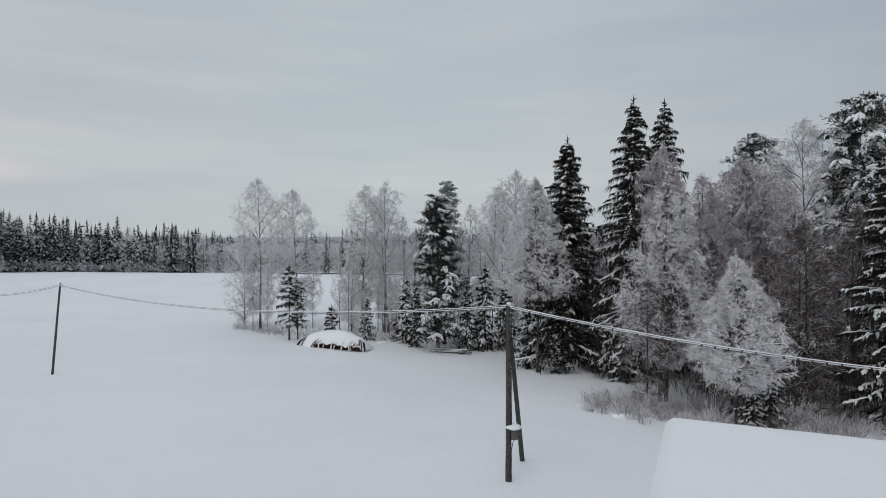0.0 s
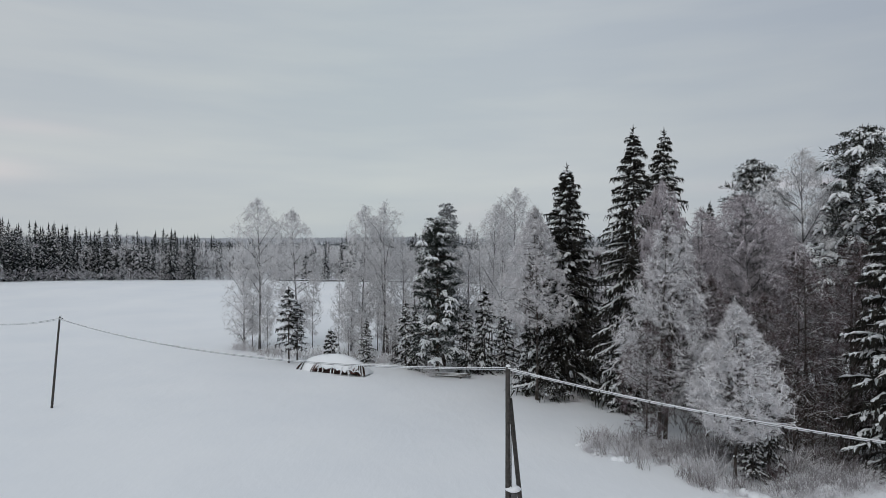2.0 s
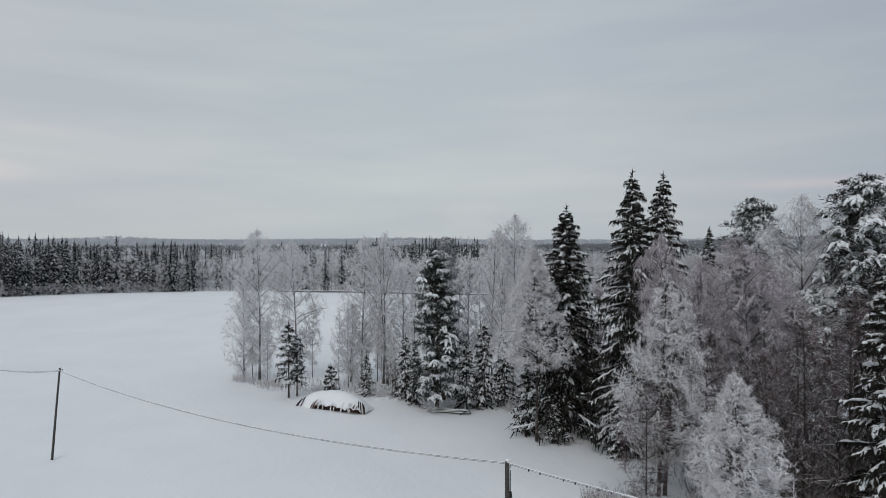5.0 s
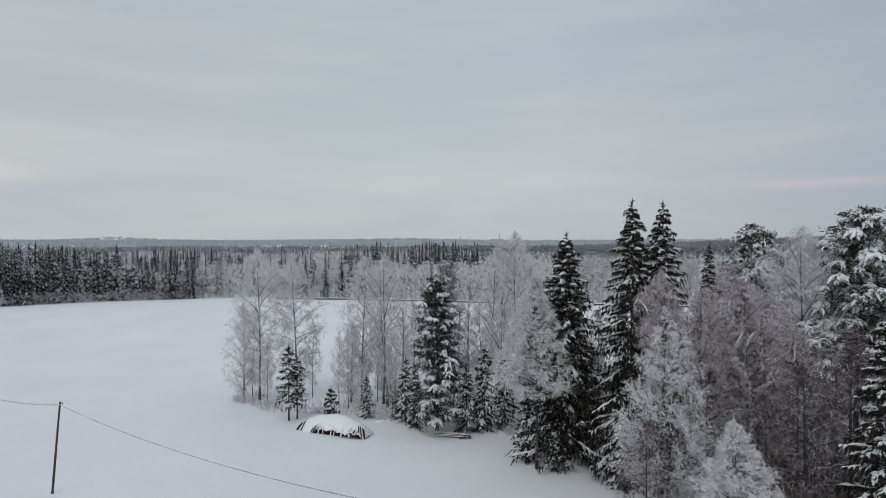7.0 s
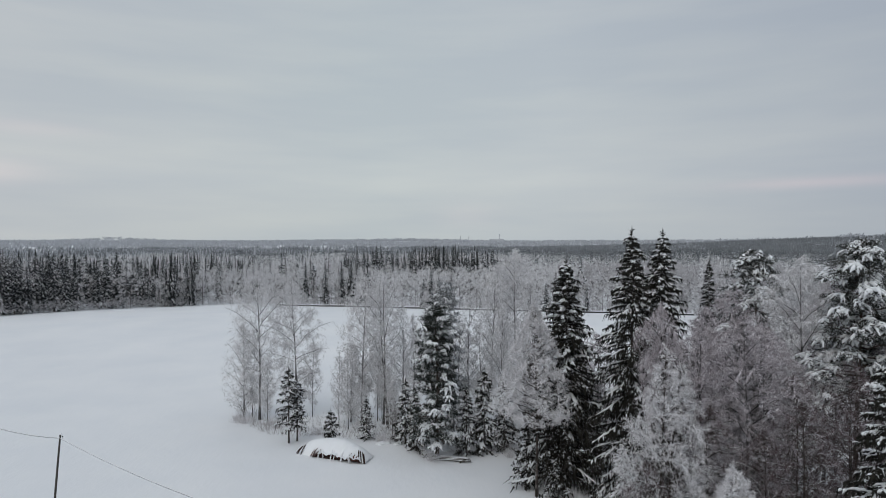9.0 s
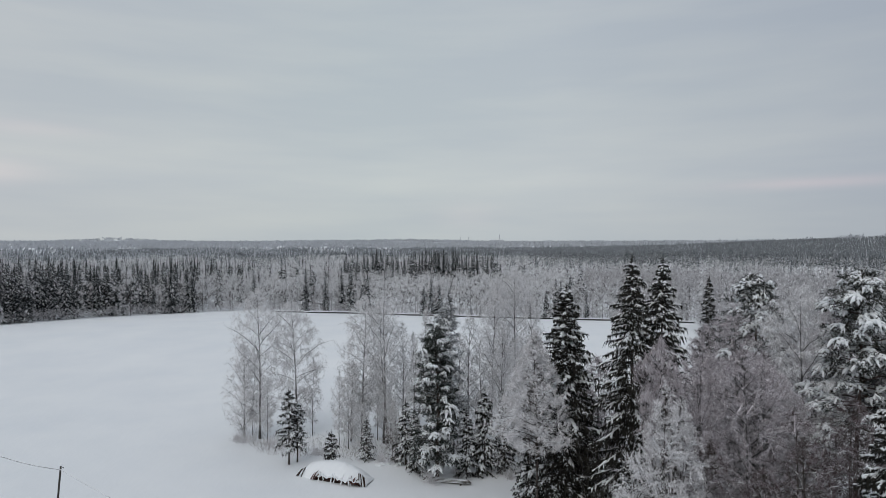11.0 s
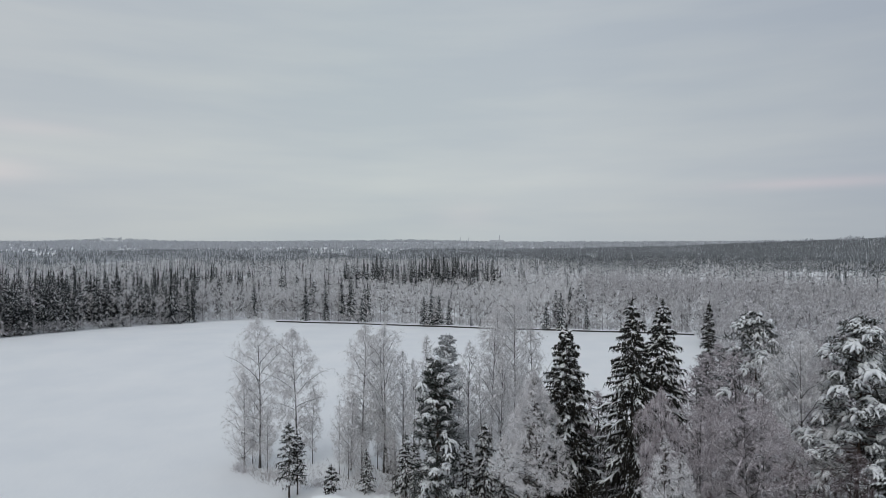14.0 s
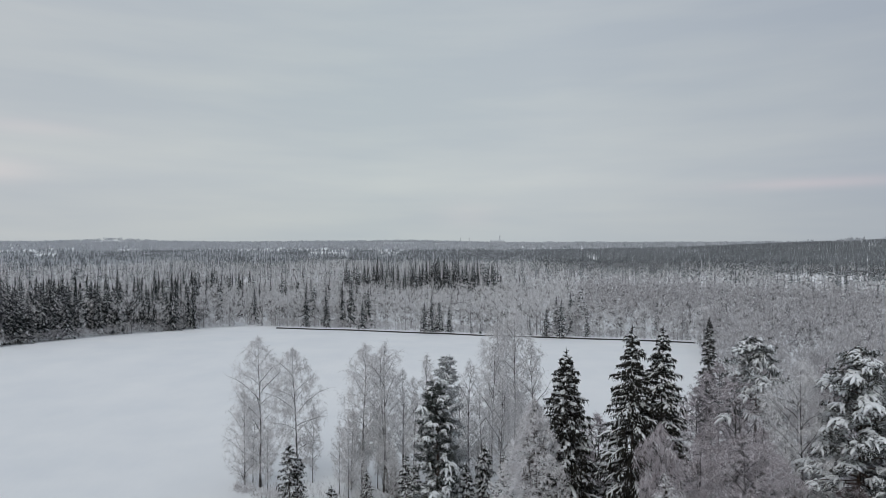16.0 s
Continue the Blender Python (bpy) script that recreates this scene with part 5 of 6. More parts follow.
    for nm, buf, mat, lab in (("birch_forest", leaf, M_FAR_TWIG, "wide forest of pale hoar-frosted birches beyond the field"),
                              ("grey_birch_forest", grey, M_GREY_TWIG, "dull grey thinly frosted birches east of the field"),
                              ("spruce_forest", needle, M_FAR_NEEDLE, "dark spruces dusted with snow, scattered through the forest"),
                              ("inner_spruce_forest", inner, M_MID_NEEDLE, "snow-dusted spruces deeper in the wide forest, needles paled for haze"),
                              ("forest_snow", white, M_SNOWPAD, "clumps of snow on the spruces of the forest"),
                              ("bare_shade_twigs", bare, M_FAR_BARE_SHADE, "brown bare twigs inside the frosted birch crowns, darkened for shade"),
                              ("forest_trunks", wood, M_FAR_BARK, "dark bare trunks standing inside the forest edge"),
                              ("hill_birch_forest", hill_leaf, M_HILL_TWIG, "frosted woods on the distant hills, coloured pale for haze"),
                              ("hill_spruce_forest", hill, M_HILL_NEEDLE, "snow-laden conifers on the distant hills, coloured pale for haze")):
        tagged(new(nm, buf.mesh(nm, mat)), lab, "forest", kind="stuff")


build_far_forest()


# ---- power line ----
def pole_buf(h, r0, r1, k=9, sides=12, seed=1):
    rng = np.random.RandomState(seed)
    b = Buf()
    s = np.linspace(0, 1, k)
    p = np.stack([0.02 * np.sin(3 * s + seed), 0.02 * np.sin(2 * s), -0.4 + s * (h + 0.4)], -1)
    rad = (r0 + (r1 - r0) * s) * rng.uniform(0.96, 1.04, k)
    p = np.concatenate([p, [[p[-1, 0], p[-1, 1], h + 0.03], [p[-1, 0], p[-1, 1], h + 0.035]]])
    rad = np.concatenate([rad, [r1 * 0.8, 0.005]])
    tubes(b, p[None], rad[None], sides)
    return b


def snow_cap(r, z, seed=3):
    b = Buf()
    blobs(b, np.random.RandomState(seed), [(0, 0, z)], [(r, r, r * 0.75)], ICO2, 0.08)
    return b


def utility_pole(x, y, h, lean, label, seed, thick=1.0):
    ob = thing("utility_pole", label, "utility pole", "power line poles",
               Matrix.LocRotScale((x, y, H(x, y)), Euler((lean[1], lean[0], 0.4 * seed)), None))
    part("shaft", pole_buf(h, 0.15 * thick, 0.105 * thick, seed=seed), M_POLE, ob, smooth=True)
    part("snow", snow_cap(0.11, h + 0.05, seed), M_SNOWPAD, ob, "small cap of snow", True)
    hook = Buf()
    tubes(hook, [[(0.08, 0, h - 0.3), (0.15, 0, h - 0.32), (0.17, 0, h - 0.25), (0.17, 0, h - 0.15)]], 0.014, 5)
    part("hook", hook, M_METAL, ob)
    clamp = Buf()
    box(clamp, (0.12, -0.04, h - 0.22), (0.21, 0.04, h - 0.12), bevel=0.012)
    part("clamp", clamp, M_CABLE, ob)
    return ob


TOP_A, TOP_B, TOP_C, TOP_D = (2.98, 28.4, 7.80), (-33.15, 52.6, 7.05), (-70.0, 79.0, 7.0), (48.0, 15.5, 7.4)
near_pole = utility_pole(3.05, 28.4, 8.25, (0.0, 0.0), "weathered dark wooden power pole propped by a strut", 1)
left_pole = utility_pole(-33.85, 52.6, 7.9, (0.087, 0.0), "leaning dark wooden power pole standing alone in snow", 2, 0.72)
utility_pole(-70.0, 79.0, 7.9, (0.02, 0.0), "distant wooden power pole at the end of a span", 3)
utility_pole(48.0, 15.5, 8.3, (0.0, 0.0), "wooden power pole at the end of a span", 4)

# strut and meter box of the near pole
strut = Buf()
foot = np.array([4.08 - 3.05, 31.3 - 28.4, H(4.08, 31.3) - H(3.05, 28.4)])
s = np.linspace(-0.06, 1, 8)[:, None]
tubes(strut, (foot + s * (np.array([0.12, 0.22, 6.7]) - foot))[None], np.linspace(0.13, 0.10, 8)[None], 10)
ob = part("strut", strut, M_POLE, near_pole, "slanting wooden strut", True)
ob.matrix_parent_inverse = Euler((0, 0, 0.4)).to_matrix().to_4x4().inverted()
case, lid, pipe = Buf(), Buf(), Buf()
box(case, (0.12, -0.18, 1.98), (0.42, 0.14, 2.42), bevel=0.02)
ob = part("meter_box", case, M_METAL, near_pole, "small grey metal box")
ob.matrix_parent_inverse = Euler((0, 0, 0.4)).to_matrix().to_4x4().inverted()
blobs(lid, np.random.RandomState(5), [(0.25, 0.0, 2.55), (0.40, 0.02, 2.52), (0.08, -0.02, 2.55)], [(0.36, 0.32, 0.15), (0.22, 0.22, 0.12), (0.2, 0.22, 0.12)], ICO2, 0.07)
ob = part("box_snow", lid, M_SNOWPAD, near_pole, "rounded snow cushion on the box", True)
ob.matrix_parent_inverse = Euler((0, 0, 0.4)).to_matrix().to_4x4().inverted()
tubes(pipe, [[(0.13, -0.14, -0.2), (0.13, -0.14, 1.5), (0.22, -0.08, 1.9), (0.24, -0.06, 2.0)],
             [(0.15, -0.10, 2.4), (0.14, -0.12, 4.0), (0.13, -0.12, 6.0), (0.12, -0.12, 7.9)]], 0.018, 5)
ob = part("conduit", pipe, M_CABLE, near_pole, "black cable running down the pole", True)
ob.matrix_parent_inverse = Euler((0, 0, 0.4)).to_matrix().to_4x4().inverted()


def span(a, b, sag, thick, label, clips):
    """A bundle of two cables with snow lying along it."""
    a, b = np.array(a), np.array(b)
    s = np.linspace(0, 1, 90)[:, None]
    p = a + s * (b - a) - np.array([0, 0, 4.0 * sag]) * s * (1 - s)
    side = unit(np.cross(b - a, [0, 0, 1.0]))
    ob = thing("overhead_cable", label, "power cable", "overhead cables")
    for k in (-1, 1):
        c = Buf()
        q = p + side * 0.05 * k + np.array([0, 0, 0.045 * k])
        tubes(c, q[None], 0.016, 6)
        part("cable", c, M_CABLE, ob, smooth=True)
        w = Buf()
        rng = np.random.RandomState(9 + k)
        tubes(w, (q + np.array([0, 0, thick * 0.8]))[None], (thick * rng.uniform(0.85, 1.15, 90))[None], 6)
        part("snow", w, M_SNOWPAD, ob, "ridge of snow along the cable", True)
    if clips:
        first = None
        for t in np.linspace(0.03, 0.97, clips):
            i = int(t * 89)
            if first is None:
                c = Buf()
                box(c, (-0.022, -0.06, -0.085), (0.022, 0.06, 0.02), bevel=0.006)
                first = c.mesh("spacer", M_CABLE)
            o = part("spacer", first, None, ob)
            o.location = p[i]
            o.rotation_euler = (0, 0, math.atan2(b[1] - a[1], b[0] - a[0]))


span(TOP_B, TOP_A, 1.08, 0.022, "sagging cable pair crossing the field under a line of snow", 0)
span(TOP_A, TOP_D, 2.2, 0.027, "thick snow-covered cable pair with dark spacers", 70)
span(TOP_C, TOP_B, 1.85, 0.02, "thin sagging cable over the snowy field", 0)


# ---- wood pile under a tarpaulin ----
def wood_pile(x, y, turn):
    ob = thing("wood_pile", "long pile of dark logs under a rust-red tarpaulin and snow", "wood pile", at=pose(x, y, H(x, y), 0, 0, turn))
    rng = np.random.RandomState(61)
    one = None
    for layer in range(4):
        for k in range(6 - layer):
            if one is None:
                b = Buf()
                sx = np.linspace(-3.0, 3.0, 7)
                tubes(b, np.stack([sx, 0.03 * np.sin(sx), 0 * sx], -1)[None], np.array([0.17, 0.18, 0.175, 0.18, 0.17, 0.165, 0.15])[None], 9)
                for e, sg in ((-3.0, 1), (3.0, -1)):
                    ring = [[e, 0.16 * math.cos(t), 0.16 * math.sin(t)] for t in np.linspace(0, 6.283 * sg, 9, endpoint=False)]
                    b.add([[e, 0, 0]] + ring, [(0, 1 + (q + 1) % 9, 1 + q) for q in range(9)])
                one = b.mesh("log", M_LOG, False)
            o = part("log", one, None, ob)
            o.location = (rng.uniform(-0.25, 0.15) + 0.25 - 0.1 * layer, -1.30 + layer * 0.22 + k * 0.37, 0.16 + layer * 0.30)
            o.rotation_euler = (rng.uniform(0, 6), 0, rng.uniform(-0.02, 0.02))

    def drape(a, b, h, gap, lift, seed, thick):
        """A cover sagging over the heap; gap is how far its front hem hangs clear of the ground."""
        n, m = 97, 41
        u, v = np.meshgrid(np.linspace(-1, 1, n), np.linspace(-1, 1, m), indexing="ij")
        fat = 1 + 0.10 * np.sin(3 * u + seed) + 0.06 * ripple(u * 9, v, 3.0, seed + 4)
        px, py = u * a, v * b * fat * (1 - 0.35 * np.abs(u) ** 5)
        body = np.clip(1 - np.abs(v) ** 2.0, 0, 1) * np.clip(1 - np.abs(u) ** 3.6, 0, 1) ** 0.8
        pz = h * body * (1 - 0.13 * u + 0.07 * np.sin(5 * u + 1)) + 0.09 * ripple(px, py, 1.5, seed) + 0.05 * ripple(px, py, 0.55, seed + 7)
        # the front hem, ragged and torn
        span = step(-0.56, -0.42, u) * (1 - step(0.82, 0.92, u))
        hem = gap * span * (0.95 - 0.25 * u + 0.38 * ripple(px * 1.3, 0 * py, 1.6, seed + 1) + 0.22 * ripple(px * 5, 0 * py, 1.5, seed + 2))
        pz = np.where(v < -0.2, np.maximum(pz, np.clip(hem, 0, 2)), pz) + lift
        top = np.stack([px, py, pz], -1)
        i, j = np.meshgrid(np.arange(n - 1), np.arange(m - 1), indexing="ij")
        p = i * m + j
        f = np.concatenate([np.stack([p, p + m, p + m + 1], -1).reshape(-1, 3), np.stack([p, p + m + 1, p + 1], -1).reshape(-1, 3)])
        rim = [q for q in range(m)] + [q * m + m - 1 for q in range(1, n)] + [(n - 1) * m + q for q in range(m - 2, -1, -1)] + [q * m for q in range(n - 2, 0, -1)]
        e = []
        for q in range(len(rim)):
            s0, s1 = rim[q], rim[(q + 1) % len(rim)]
            e += [(s0, s1, s1 + n * m), (s0, s1 + n * m, s0 + n * m)]
        return Buf().add(np.concatenate([top.reshape(-1, 3), top.reshape(-1, 3) - np.array([0, 0, thick])]), np.concatenate([f, f[:, ::-1] + n * m, np.array(e)]))

    part("tarpaulin", drape(4.1, 1.72, 1.75, 0.52, -0.02, 62, 0.02), M_TARP, ob, "rust-red tarpaulin with a ragged hem", True)
    part("snow", drape(4.45, 1.78, 1.98, 0.74, 0.05, 63, 0.10), M_SNOWPAD, ob, "thick snow blanket over the pile", True)
    for k, u in enumerate((-1.35, -0.95, 0.2, 0.55, 1.6, 2.45, 2.7)):
        b = Buf()
        w = rng.uniform(0.5, 1.2)
        j = rng.uniform(-0.15, 0.15, 4)
        tubes(b, [[(u + j[0], -1.35, 1.15), (u + j[1], -1.62, 0.85), (u + j[2], -1.74, 0.4), (u + j[3], -1.82, 0.02)]], np.array([[0.04, 0.10, 0.09, 0.06]]) * w, 6)
        part("snow_strip", b, M_SNOWPAD, ob, smooth=True)
    for u, x1, z1, w in ((-2.15, -1.75, 1.22, 1.0), (-1.95, -1.35, 1.05, 0.8), (-2.4, -2.2, 0.95, 0.7), (2.55, 2.7, 1.05, 0.9), (3.0, 3.15, 0.95, 1.0), (3.3, 3.55, 0.85, 0.8)):
        b = Buf()
        tubes(b, [[(x1, -1.22, z1), ((x1 + u) / 2, -1.52, z1 * 0.75), (u, -1.74, 0.38), (u - 0.05, -1.80, 0.12)]], np.array([[0.02, 0.10, 0.15, 0.05]]) * w, 6, 0.5)
        part("tarpaulin_fold", b, M_TARP, ob, "rust-red fold torn clear of the snow", True)
    for u, tilt, z0 in ((-4.25, -0.5, 0.9), (-4.1, -0.45, 1.0), (-3.75, -0.3, 1.2), (3.35, 0.35, 1.2), (3.55, 0.5, 1.15), (3.85, 0.55, 1.0), (4.0, 0.5, 0.85)):
        b = Buf()
        tubes(b, [[(u, -0.7, z0), (u + tilt * 0.5, -1.1, z0 * 0.6), (u + tilt, -1.5, 0.02)]], np.array([[0.06, 0.065, 0.06]]), 7)
        part("holding_pole", b, M_LOG, ob, smooth=True)


wood_pile(-13.0, 73.9, -17)


def plank_pile(x, y, turn):
    ob = thing("plank_pile", "low stack of grey planks covered with snow", "planks", at=pose(x, y, H(x, y), 0, 0, turn))
    rng = np.random.RandomState(71)
    b = Buf()
    box(b, (-2.7, -0.09, -0.035), (2.7, 0.09, 0.035), bevel=0.008)
    me = b.mesh("plank", M_PLANK)
    for layer in range(3):
        for k in range(4 - layer):
            o = part("plank", me, None, ob)
            o.location = (rng.uniform(-0.5, 0.5), -0.5 + 0.32 * k + 0.1 * layer, 0.12 + 0.13 * layer)
            o.rotation_euler = (0, rng.uniform(-0.015, 0.015), rng.uniform(-0.05, 0.05))
            w = Buf()
            sx = np.linspace(-2.6, 2.6, 14)
            tubes(w, np.stack([sx, 0 * sx, 0 * sx + 0.07], -1)[None], (0.085 * rng.uniform(0.7, 1.1, 14) * np.r_[0.2, np.ones(12), 0.2])[None], 6, 0.6)
            q = part("snow", w, M_SNOWPAD, o, smooth=True)
    for u in (-1.9, 1.9):
        b = Buf()
        box(b, (u - 0.08, -0.7, -0.15), (u + 0.08, 0.75, 0.08), bevel=0.01)
        part("bearer", b, M_PLANK, ob)


plank_pile(0.4, 74.4, -13)


# ---- house ----
def house():
    """The low building whose snowy roof lies below the drone."""
    turn = math.degrees(math.atan2(-2.2, 5.14))
    base = pose(7.27, 19.85, 0, 0, 0, turn)
    ob = thing("house", "low house with a thick smooth blanket of snow on its roof", "house", at=base)
    L, W, e = 13.0, 9.0, 4.84
    g = -1.0
    for nm, lo, hi in (("wall", (0.5, -0.75, g), (L - 0.5, -0.55, e - 0.05)), ("wall", (0.5, -W + 0.55, g), (L - 0.5, -W + 0.75, e - 0.05)),
                       ("wall", (0.5, -W + 0.75, g), (0.7, -0.75, e - 0.05)), ("wall", (L - 0.7, -W + 0.75, g), (L - 0.5, -0.75, e - 0.05))):
        b = Buf()
        box(b, lo, hi)
        part(nm, b, M_WALL, ob, "red-painted boards")
    b = Buf()
    box(b, (0.05, -W + 0.05, e - 0.045), (L - 0.05, -0.05, e + 0.08), bevel=0.02)
    part("roof", b, M_ROOF, ob, "flat felt roof")
    # the snow blanket, softly rounded at its rim
    n = 60
    u, v = np.meshgrid(np.linspace(0, 1, n), np.linspace(0, 1, n), indexing="ij")
    px, py = u * L, -v * W
    rim = np.minimum(np.minimum(px, L - px), np.minimum(-py, W + py))
    pz = e + 0.083 + 0.30 * (1 - np.exp(-rim / 0.12)) + 0.03 * ripple(px, py, 5, 31) * np.minimum(rim, 1)
    jog = 0.03 * ripple(px * 3, py * 3, 4, 33) * (rim < 0.01)
    b = Buf()
    i, j = np.meshgrid(np.arange(n - 1), np.arange(n - 1), indexing="ij")
    p = i * n + j
    f = np.concatenate([np.stack([p, p + n + 1, p + n], -1).reshape(-1, 3), np.stack([p, p + 1, p + n + 1], -1).reshape(-1, 3)])
    b.add(np.stack([px + jog, py + jog, pz], -1), f)
    part("roof_snow", b, M_SNOW, ob, "smooth white snow blanket", True)


house()


# ---- scrub, dry grass and bushes under the trees ----
def stalks(rng, x, y, h, lean=0.35, r=0.012):
    b = Buf()
    n = len(x)
    a = np.stack([x, y, height(x, y) - 0.05], -1)
    d = unit(np.stack([rng.normal(0, lean, n), rng.normal(0, lean, n), np.ones(n)], -1))
    hh = h * rng.uniform(0.4, 1.2, n)
    mid = a + d * hh[:, None] * 0.65
    tip = mid + (d + np.stack([rng.normal(0, 0.5, n), rng.normal(0, 0.5, n), -0.2 * np.ones(n)], -1)) * hh[:, None] * 0.4
    tubes(b, np.stack([a, mid, tip], 1), np.array([[r, r * 0.9, r * 0.35]]) * np.ones((n, 1)), 3)
    return b


def build_scrub():
    rng = np.random.RandomState(81)
    n = 3400
    tuft = rng.randint(0, 260, n)
    t = rng.uniform(0, 1, 260)[tuft]
    x = 11.0 + 15 * t + rng.normal(0, 0.8, 260)[tuft] + rng.normal(0, 0.22, n)
    y = 44.5 - 5.5 * t + rng.normal(0, 1.8, 260)[tuft] + rng.normal(0, 0.22, n)
    tagged(new("dry_grass", stalks(rng, x, y, 1.2).mesh("dry_grass", M_STALK)), "frosted dry grass and reeds at the field's edge", "dry grass", kind="stuff")
    n = 900
    tuft = rng.randint(0, 70, n)
    x = rng.uniform(14.0, 26.0, 70)[tuft] + rng.normal(0, 0.25, n)
    y = 34.2 + 0.06 * (x - 20) ** 2 + np.abs(rng.normal(0, 1.0, 70))[tuft] + rng.normal(0, 0.25, n)
    tagged(new("dry_grass", stalks(rng, x, y, 1.0).mesh("dry_grass", M_STALK)), "frosted dry grass in front of the dense wood", "dry grass", kind="stuff")
    n = 2600
    x = rng.uniform(-30, 13, n)
    y = 80.5 + 0.12 * (-8 - x) + np.abs(rng.normal(0, 4.2, n)) - 1.5 * step(-8, -30, x) + rng.normal(0, 0.5, n) + 5 * step(-22, -30, x)
    tagged(new("undergrowth", stalks(rng, x, y, 0.9, 0.5).mesh("undergrowth", M_STALK)), "frosted undergrowth below the birches", "undergrowth", kind="stuff")
    n = 3500
    x = rng.uniform(19, 60, n)
    y = 40 + 0.15 * (x - 19) + np.abs(rng.normal(0, 14, n))
    tagged(new("undergrowth", stalks(rng, x, y, 2.2, 0.35, 0.018).mesh("undergrowth", M_SAPLING)), "tangled brown saplings in the dense wood", "undergrowth", kind="stuff")


build_scrub()


def bush_meshes(seed, h, w, mat=M_TWIG_HEAVY):
    rng = np.random.RandomState(seed)
    b = Buf()
    n = 60
    az, el = rng.uniform(0, 6.28, n), rng.uniform(0.4, 1.5, n)
    d0 = np.stack([np.cos(az) * np.cos(el), np.sin(az) * np.cos(el), np.sin(el)], -1)
    a = np.stack([rng.normal(0, 0.15 * w, n), rng.normal(0, 0.15 * w, n), np.zeros(n)], -1)
    p = curve_paths(a, d0, unit(d0 + np.array([0, 0, -0.5])), rng.uniform(0.6, 1.1, n) * h, 5)
    tubes(b, p, np.array([[0.02, 0.017, 0.014, 0.010, 0.005]]) * np.ones((n, 1)), 3)
    i = np.repeat(np.arange(n), 7)
    q, qd = at_path(p, i, rng.uniform(0.25, 1, len(i)))
    d = unit(qd + 0.9 * rng.normal(0, 1, q.shape))
    spikes(b, q, q + d * rng.uniform(0.15, 0.5, (len(i), 1)) * h * 0.5, 0.017)
    return b.mesh("bush", mat)


BUSH = [bush_meshes(91, 1.6, 2.4), bush_meshes(92, 2.2, 2.0), bush_meshes(94, 2.0, 2.2, M_TWIG_BARE)]
rng = np.random.RandomState(93)
SPOTS = [(-29.5, 87.0), (-28.0, 86.0), (-24.5, 85.5), (-23.0, 84.0), (-17.0, 82.0), (-8.0, 80.0), (-6.3, 80.5), (-1.5, 73.8), (2.0, 77.0), (8.5, 76.5), (10.3, 43.0),
         (11.2, 43.6), (12.5, 42.2), (13.6, 41.4), (15.0, 40.6), (17.6, 38.6), (19.4, 38.8), (21.0, 40.9), (22.6, 39.8), (24.5, 39.4), (13.6, 63.2), (11.2, 65.2), (20.0, 37.0), (21.6, 36.4), (23.2, 37.2), (24.8, 36.2), (26.4, 36.8), (27.6, 35.4), (25.6, 38.6), (22.4, 38.4), (16.2, 39.2), (12.0, 45.0), (13.4, 44.4), (14.4, 42.8),
         (15.0, 36.4), (16.2, 35.3), (17.3, 34.6), (18.4, 34.2), (19.5, 33.9), (20.6, 33.8), (21.7, 34.0), (22.8, 34.5), (24.1, 35.2), (16.1, 37.0), (17.8, 35.9), (19.9, 35.4),
         (21.9, 35.7), (23.3, 36.5), (25.4, 35.4)]
for k, (x, y) in enumerate(SPOTS):
    o = new("bush", BUSH[2 if y > 36.2 and x > 19 and k % 3 == 1 else k % 2])
    low = 0.55 if y < 37 and x > 14 else 1.0
    o.matrix_basis = Matrix.LocRotScale((x, y, H(x, y) - 0.05), Euler((0, 0, k * 1.3)), (0.8 * low ** 0.4, 0.8 * low ** 0.4, rng.uniform(0.5, 0.95) * low))
    tagged(o, "low bush of bare twigs thick with frost", "bush", "frosted bushes")


def snow_mound(seed):
    """A tussock or fallen branch buried in snow: a few merged soft lumps."""
    rng = np.random.RandomState(seed)
    b = Buf()
    n = 5
    c = np.stack([rng.normal(0, 0.35, n), rng.normal(0, 0.3, n), rng.uniform(-0.02, 0.12, n)], -1)
    blobs(b, rng, c, np.stack([rng.uniform(0.25, 0.5, n), rng.uniform(0.2, 0.45, n), rng.uniform(0.12, 0.26, n)], -1), ICO2, 0.12)
    return b.mesh("snow_mound", M_SNOWPAD, True)


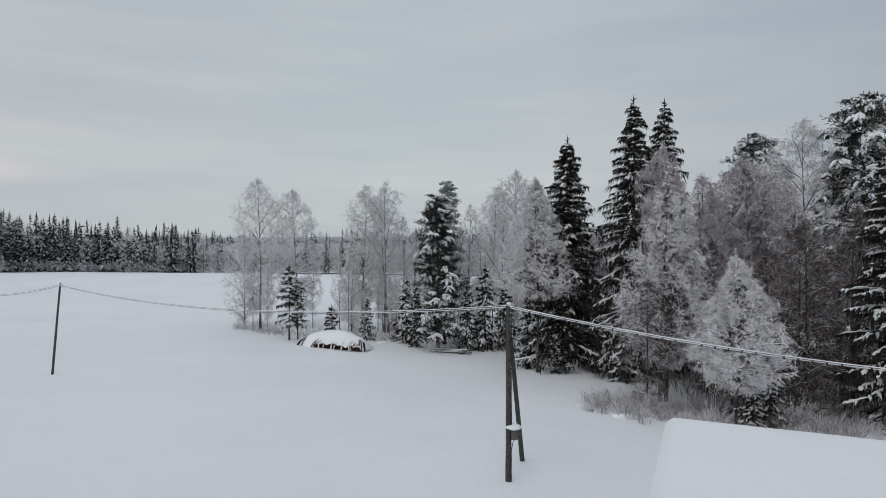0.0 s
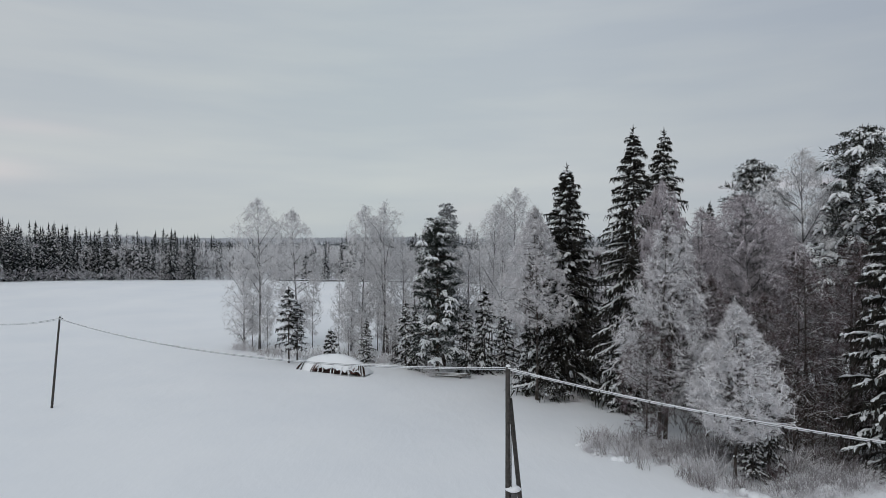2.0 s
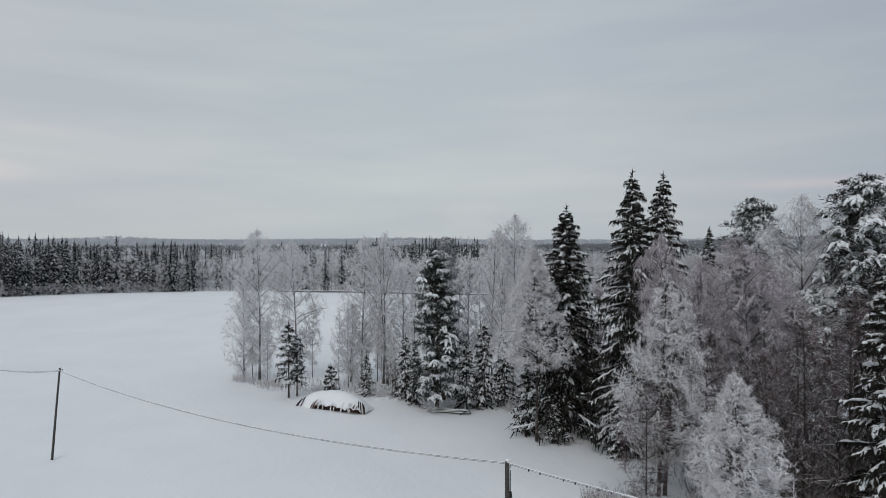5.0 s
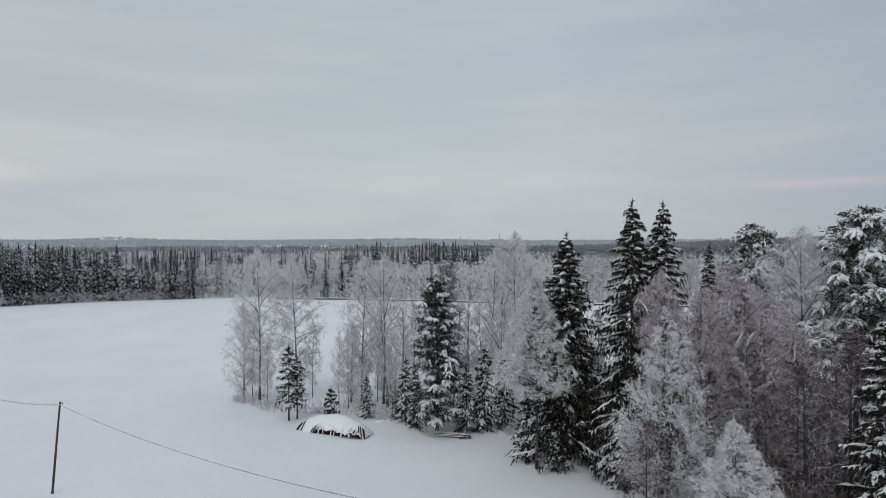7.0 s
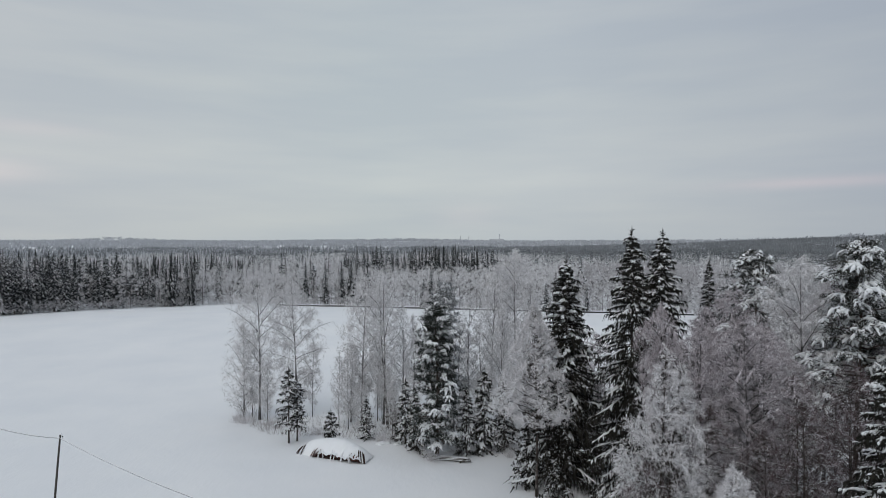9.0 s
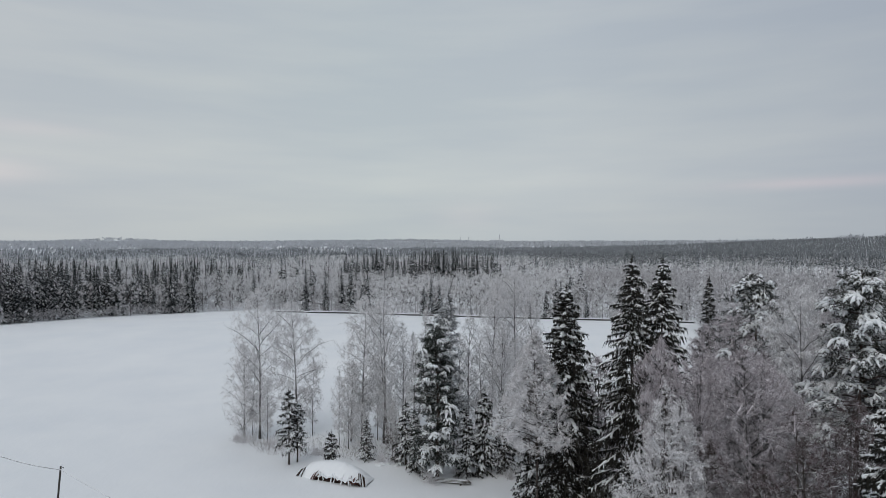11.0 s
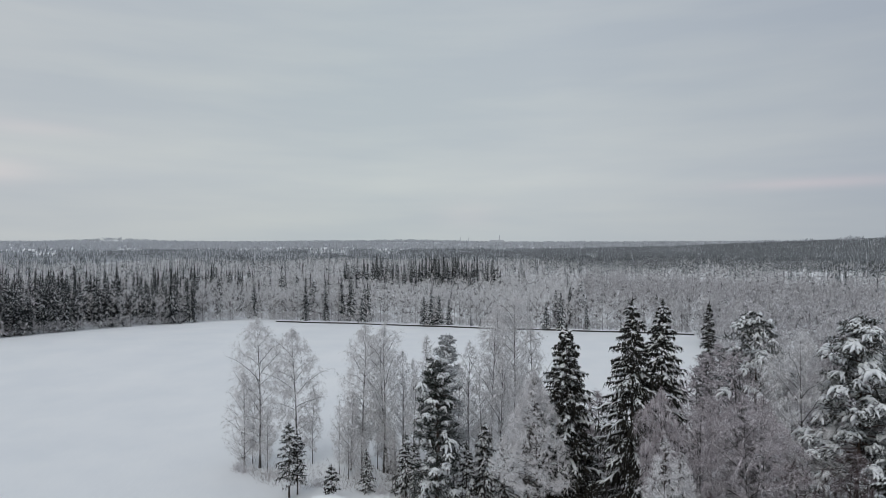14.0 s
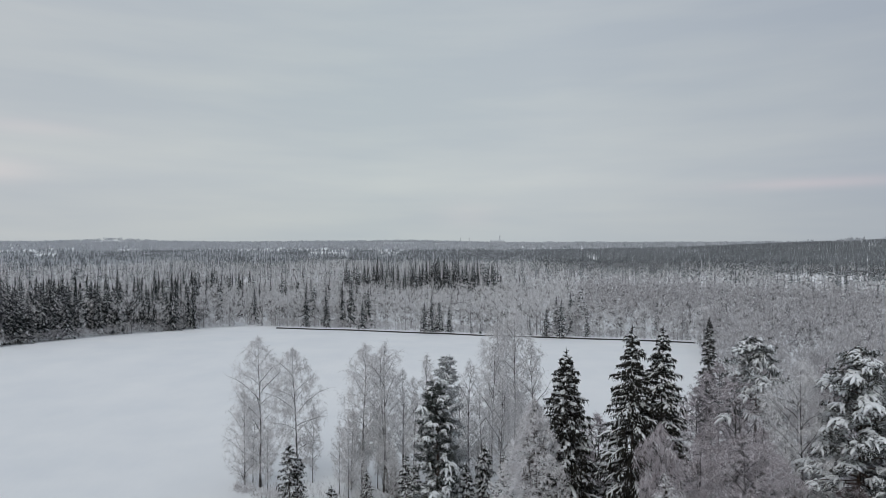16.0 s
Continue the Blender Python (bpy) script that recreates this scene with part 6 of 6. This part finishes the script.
MOUNDS = [snow_mound(201 + k) for k in range(3)]
rng = np.random.RandomState(204)
for k in range(40):
    t = rng.uniform(0, 1)
    if k < 20:
        x, y = 9.6 + 8.5 * t + rng.normal(0, 0.5), 44.6 - 5.0 * t + rng.normal(0, 1.0)
    elif k < 32:
        x, y = -8.5 + 13.0 * t, 79.0 - 1.5 * t + rng.normal(0, 0.5)
    else:
        x, y = 15.5 + 9.0 * t, 34.6 + rng.normal(0, 0.7)
    o = new("snow_mound", MOUNDS[k % 3])
    g = rng.uniform(0.45, 1.0)
    o.matrix_basis = Matrix.LocRotScale((x, y, H(x, y)), Euler((0, 0, k * 1.7)), (g, g, g * rng.uniform(0.7, 1.2)))
    tagged(o, "low lumpy snow mound over buried grass", "snow mound", "snow mounds at the wood's edge")


# ---- the works on the horizon ----
def chimney(x, y, top, r, label):
    g = H(x, y)
    ob = thing("factory_chimney", label, "chimney", "distant chimneys", pose(x, y, g, 0, 0, 0))
    b = Buf()
    z = np.array([-1.0, 0.35, 0.7, 0.96, 0.965, 1.0]) * (top - g)
    tubes(b, np.stack([0 * z, 0 * z, z], -1)[None], np.array([[1.25, 1.1, 1.0, 0.92, 1.15, 1.15]]) * r, 14)
    part("stack", b, M_CONCRETE, ob, smooth=True)


# concrete lightened so that its base colour carries the haze over the distant works
M_CONCRETE = plain_material("hazy_concrete", (0.50, 0.51, 0.53), (0.60, 0.61, 0.63), 0.3, 0.9)
chimney(408.0, 4400.0, 82.0, 3.2, "tall slim grey factory chimney on the horizon")
chimney(126.0, 4400.0, 66.0, 2.8, "slim grey factory chimney on the horizon")
chimney(187.0, 4400.0, 64.0, 2.8, "slim grey factory chimney on the horizon")
works = thing("factory_hall", "long pale factory hall beside chimneys on the horizon", "factory", at=pose(390, 4300, H(390, 4300), 0, 0, 0))
b = Buf()
box(b, (-60, -20, -5), (40, 20, 24), bevel=0.5)
part("hall", b, M_CONCRETE, works)
b = Buf()
box(b, (-62, -22, 24.1), (42, 22, 26), bevel=0.5)
part("roof", b, M_SNOW, works, "snow-covered flat roof")
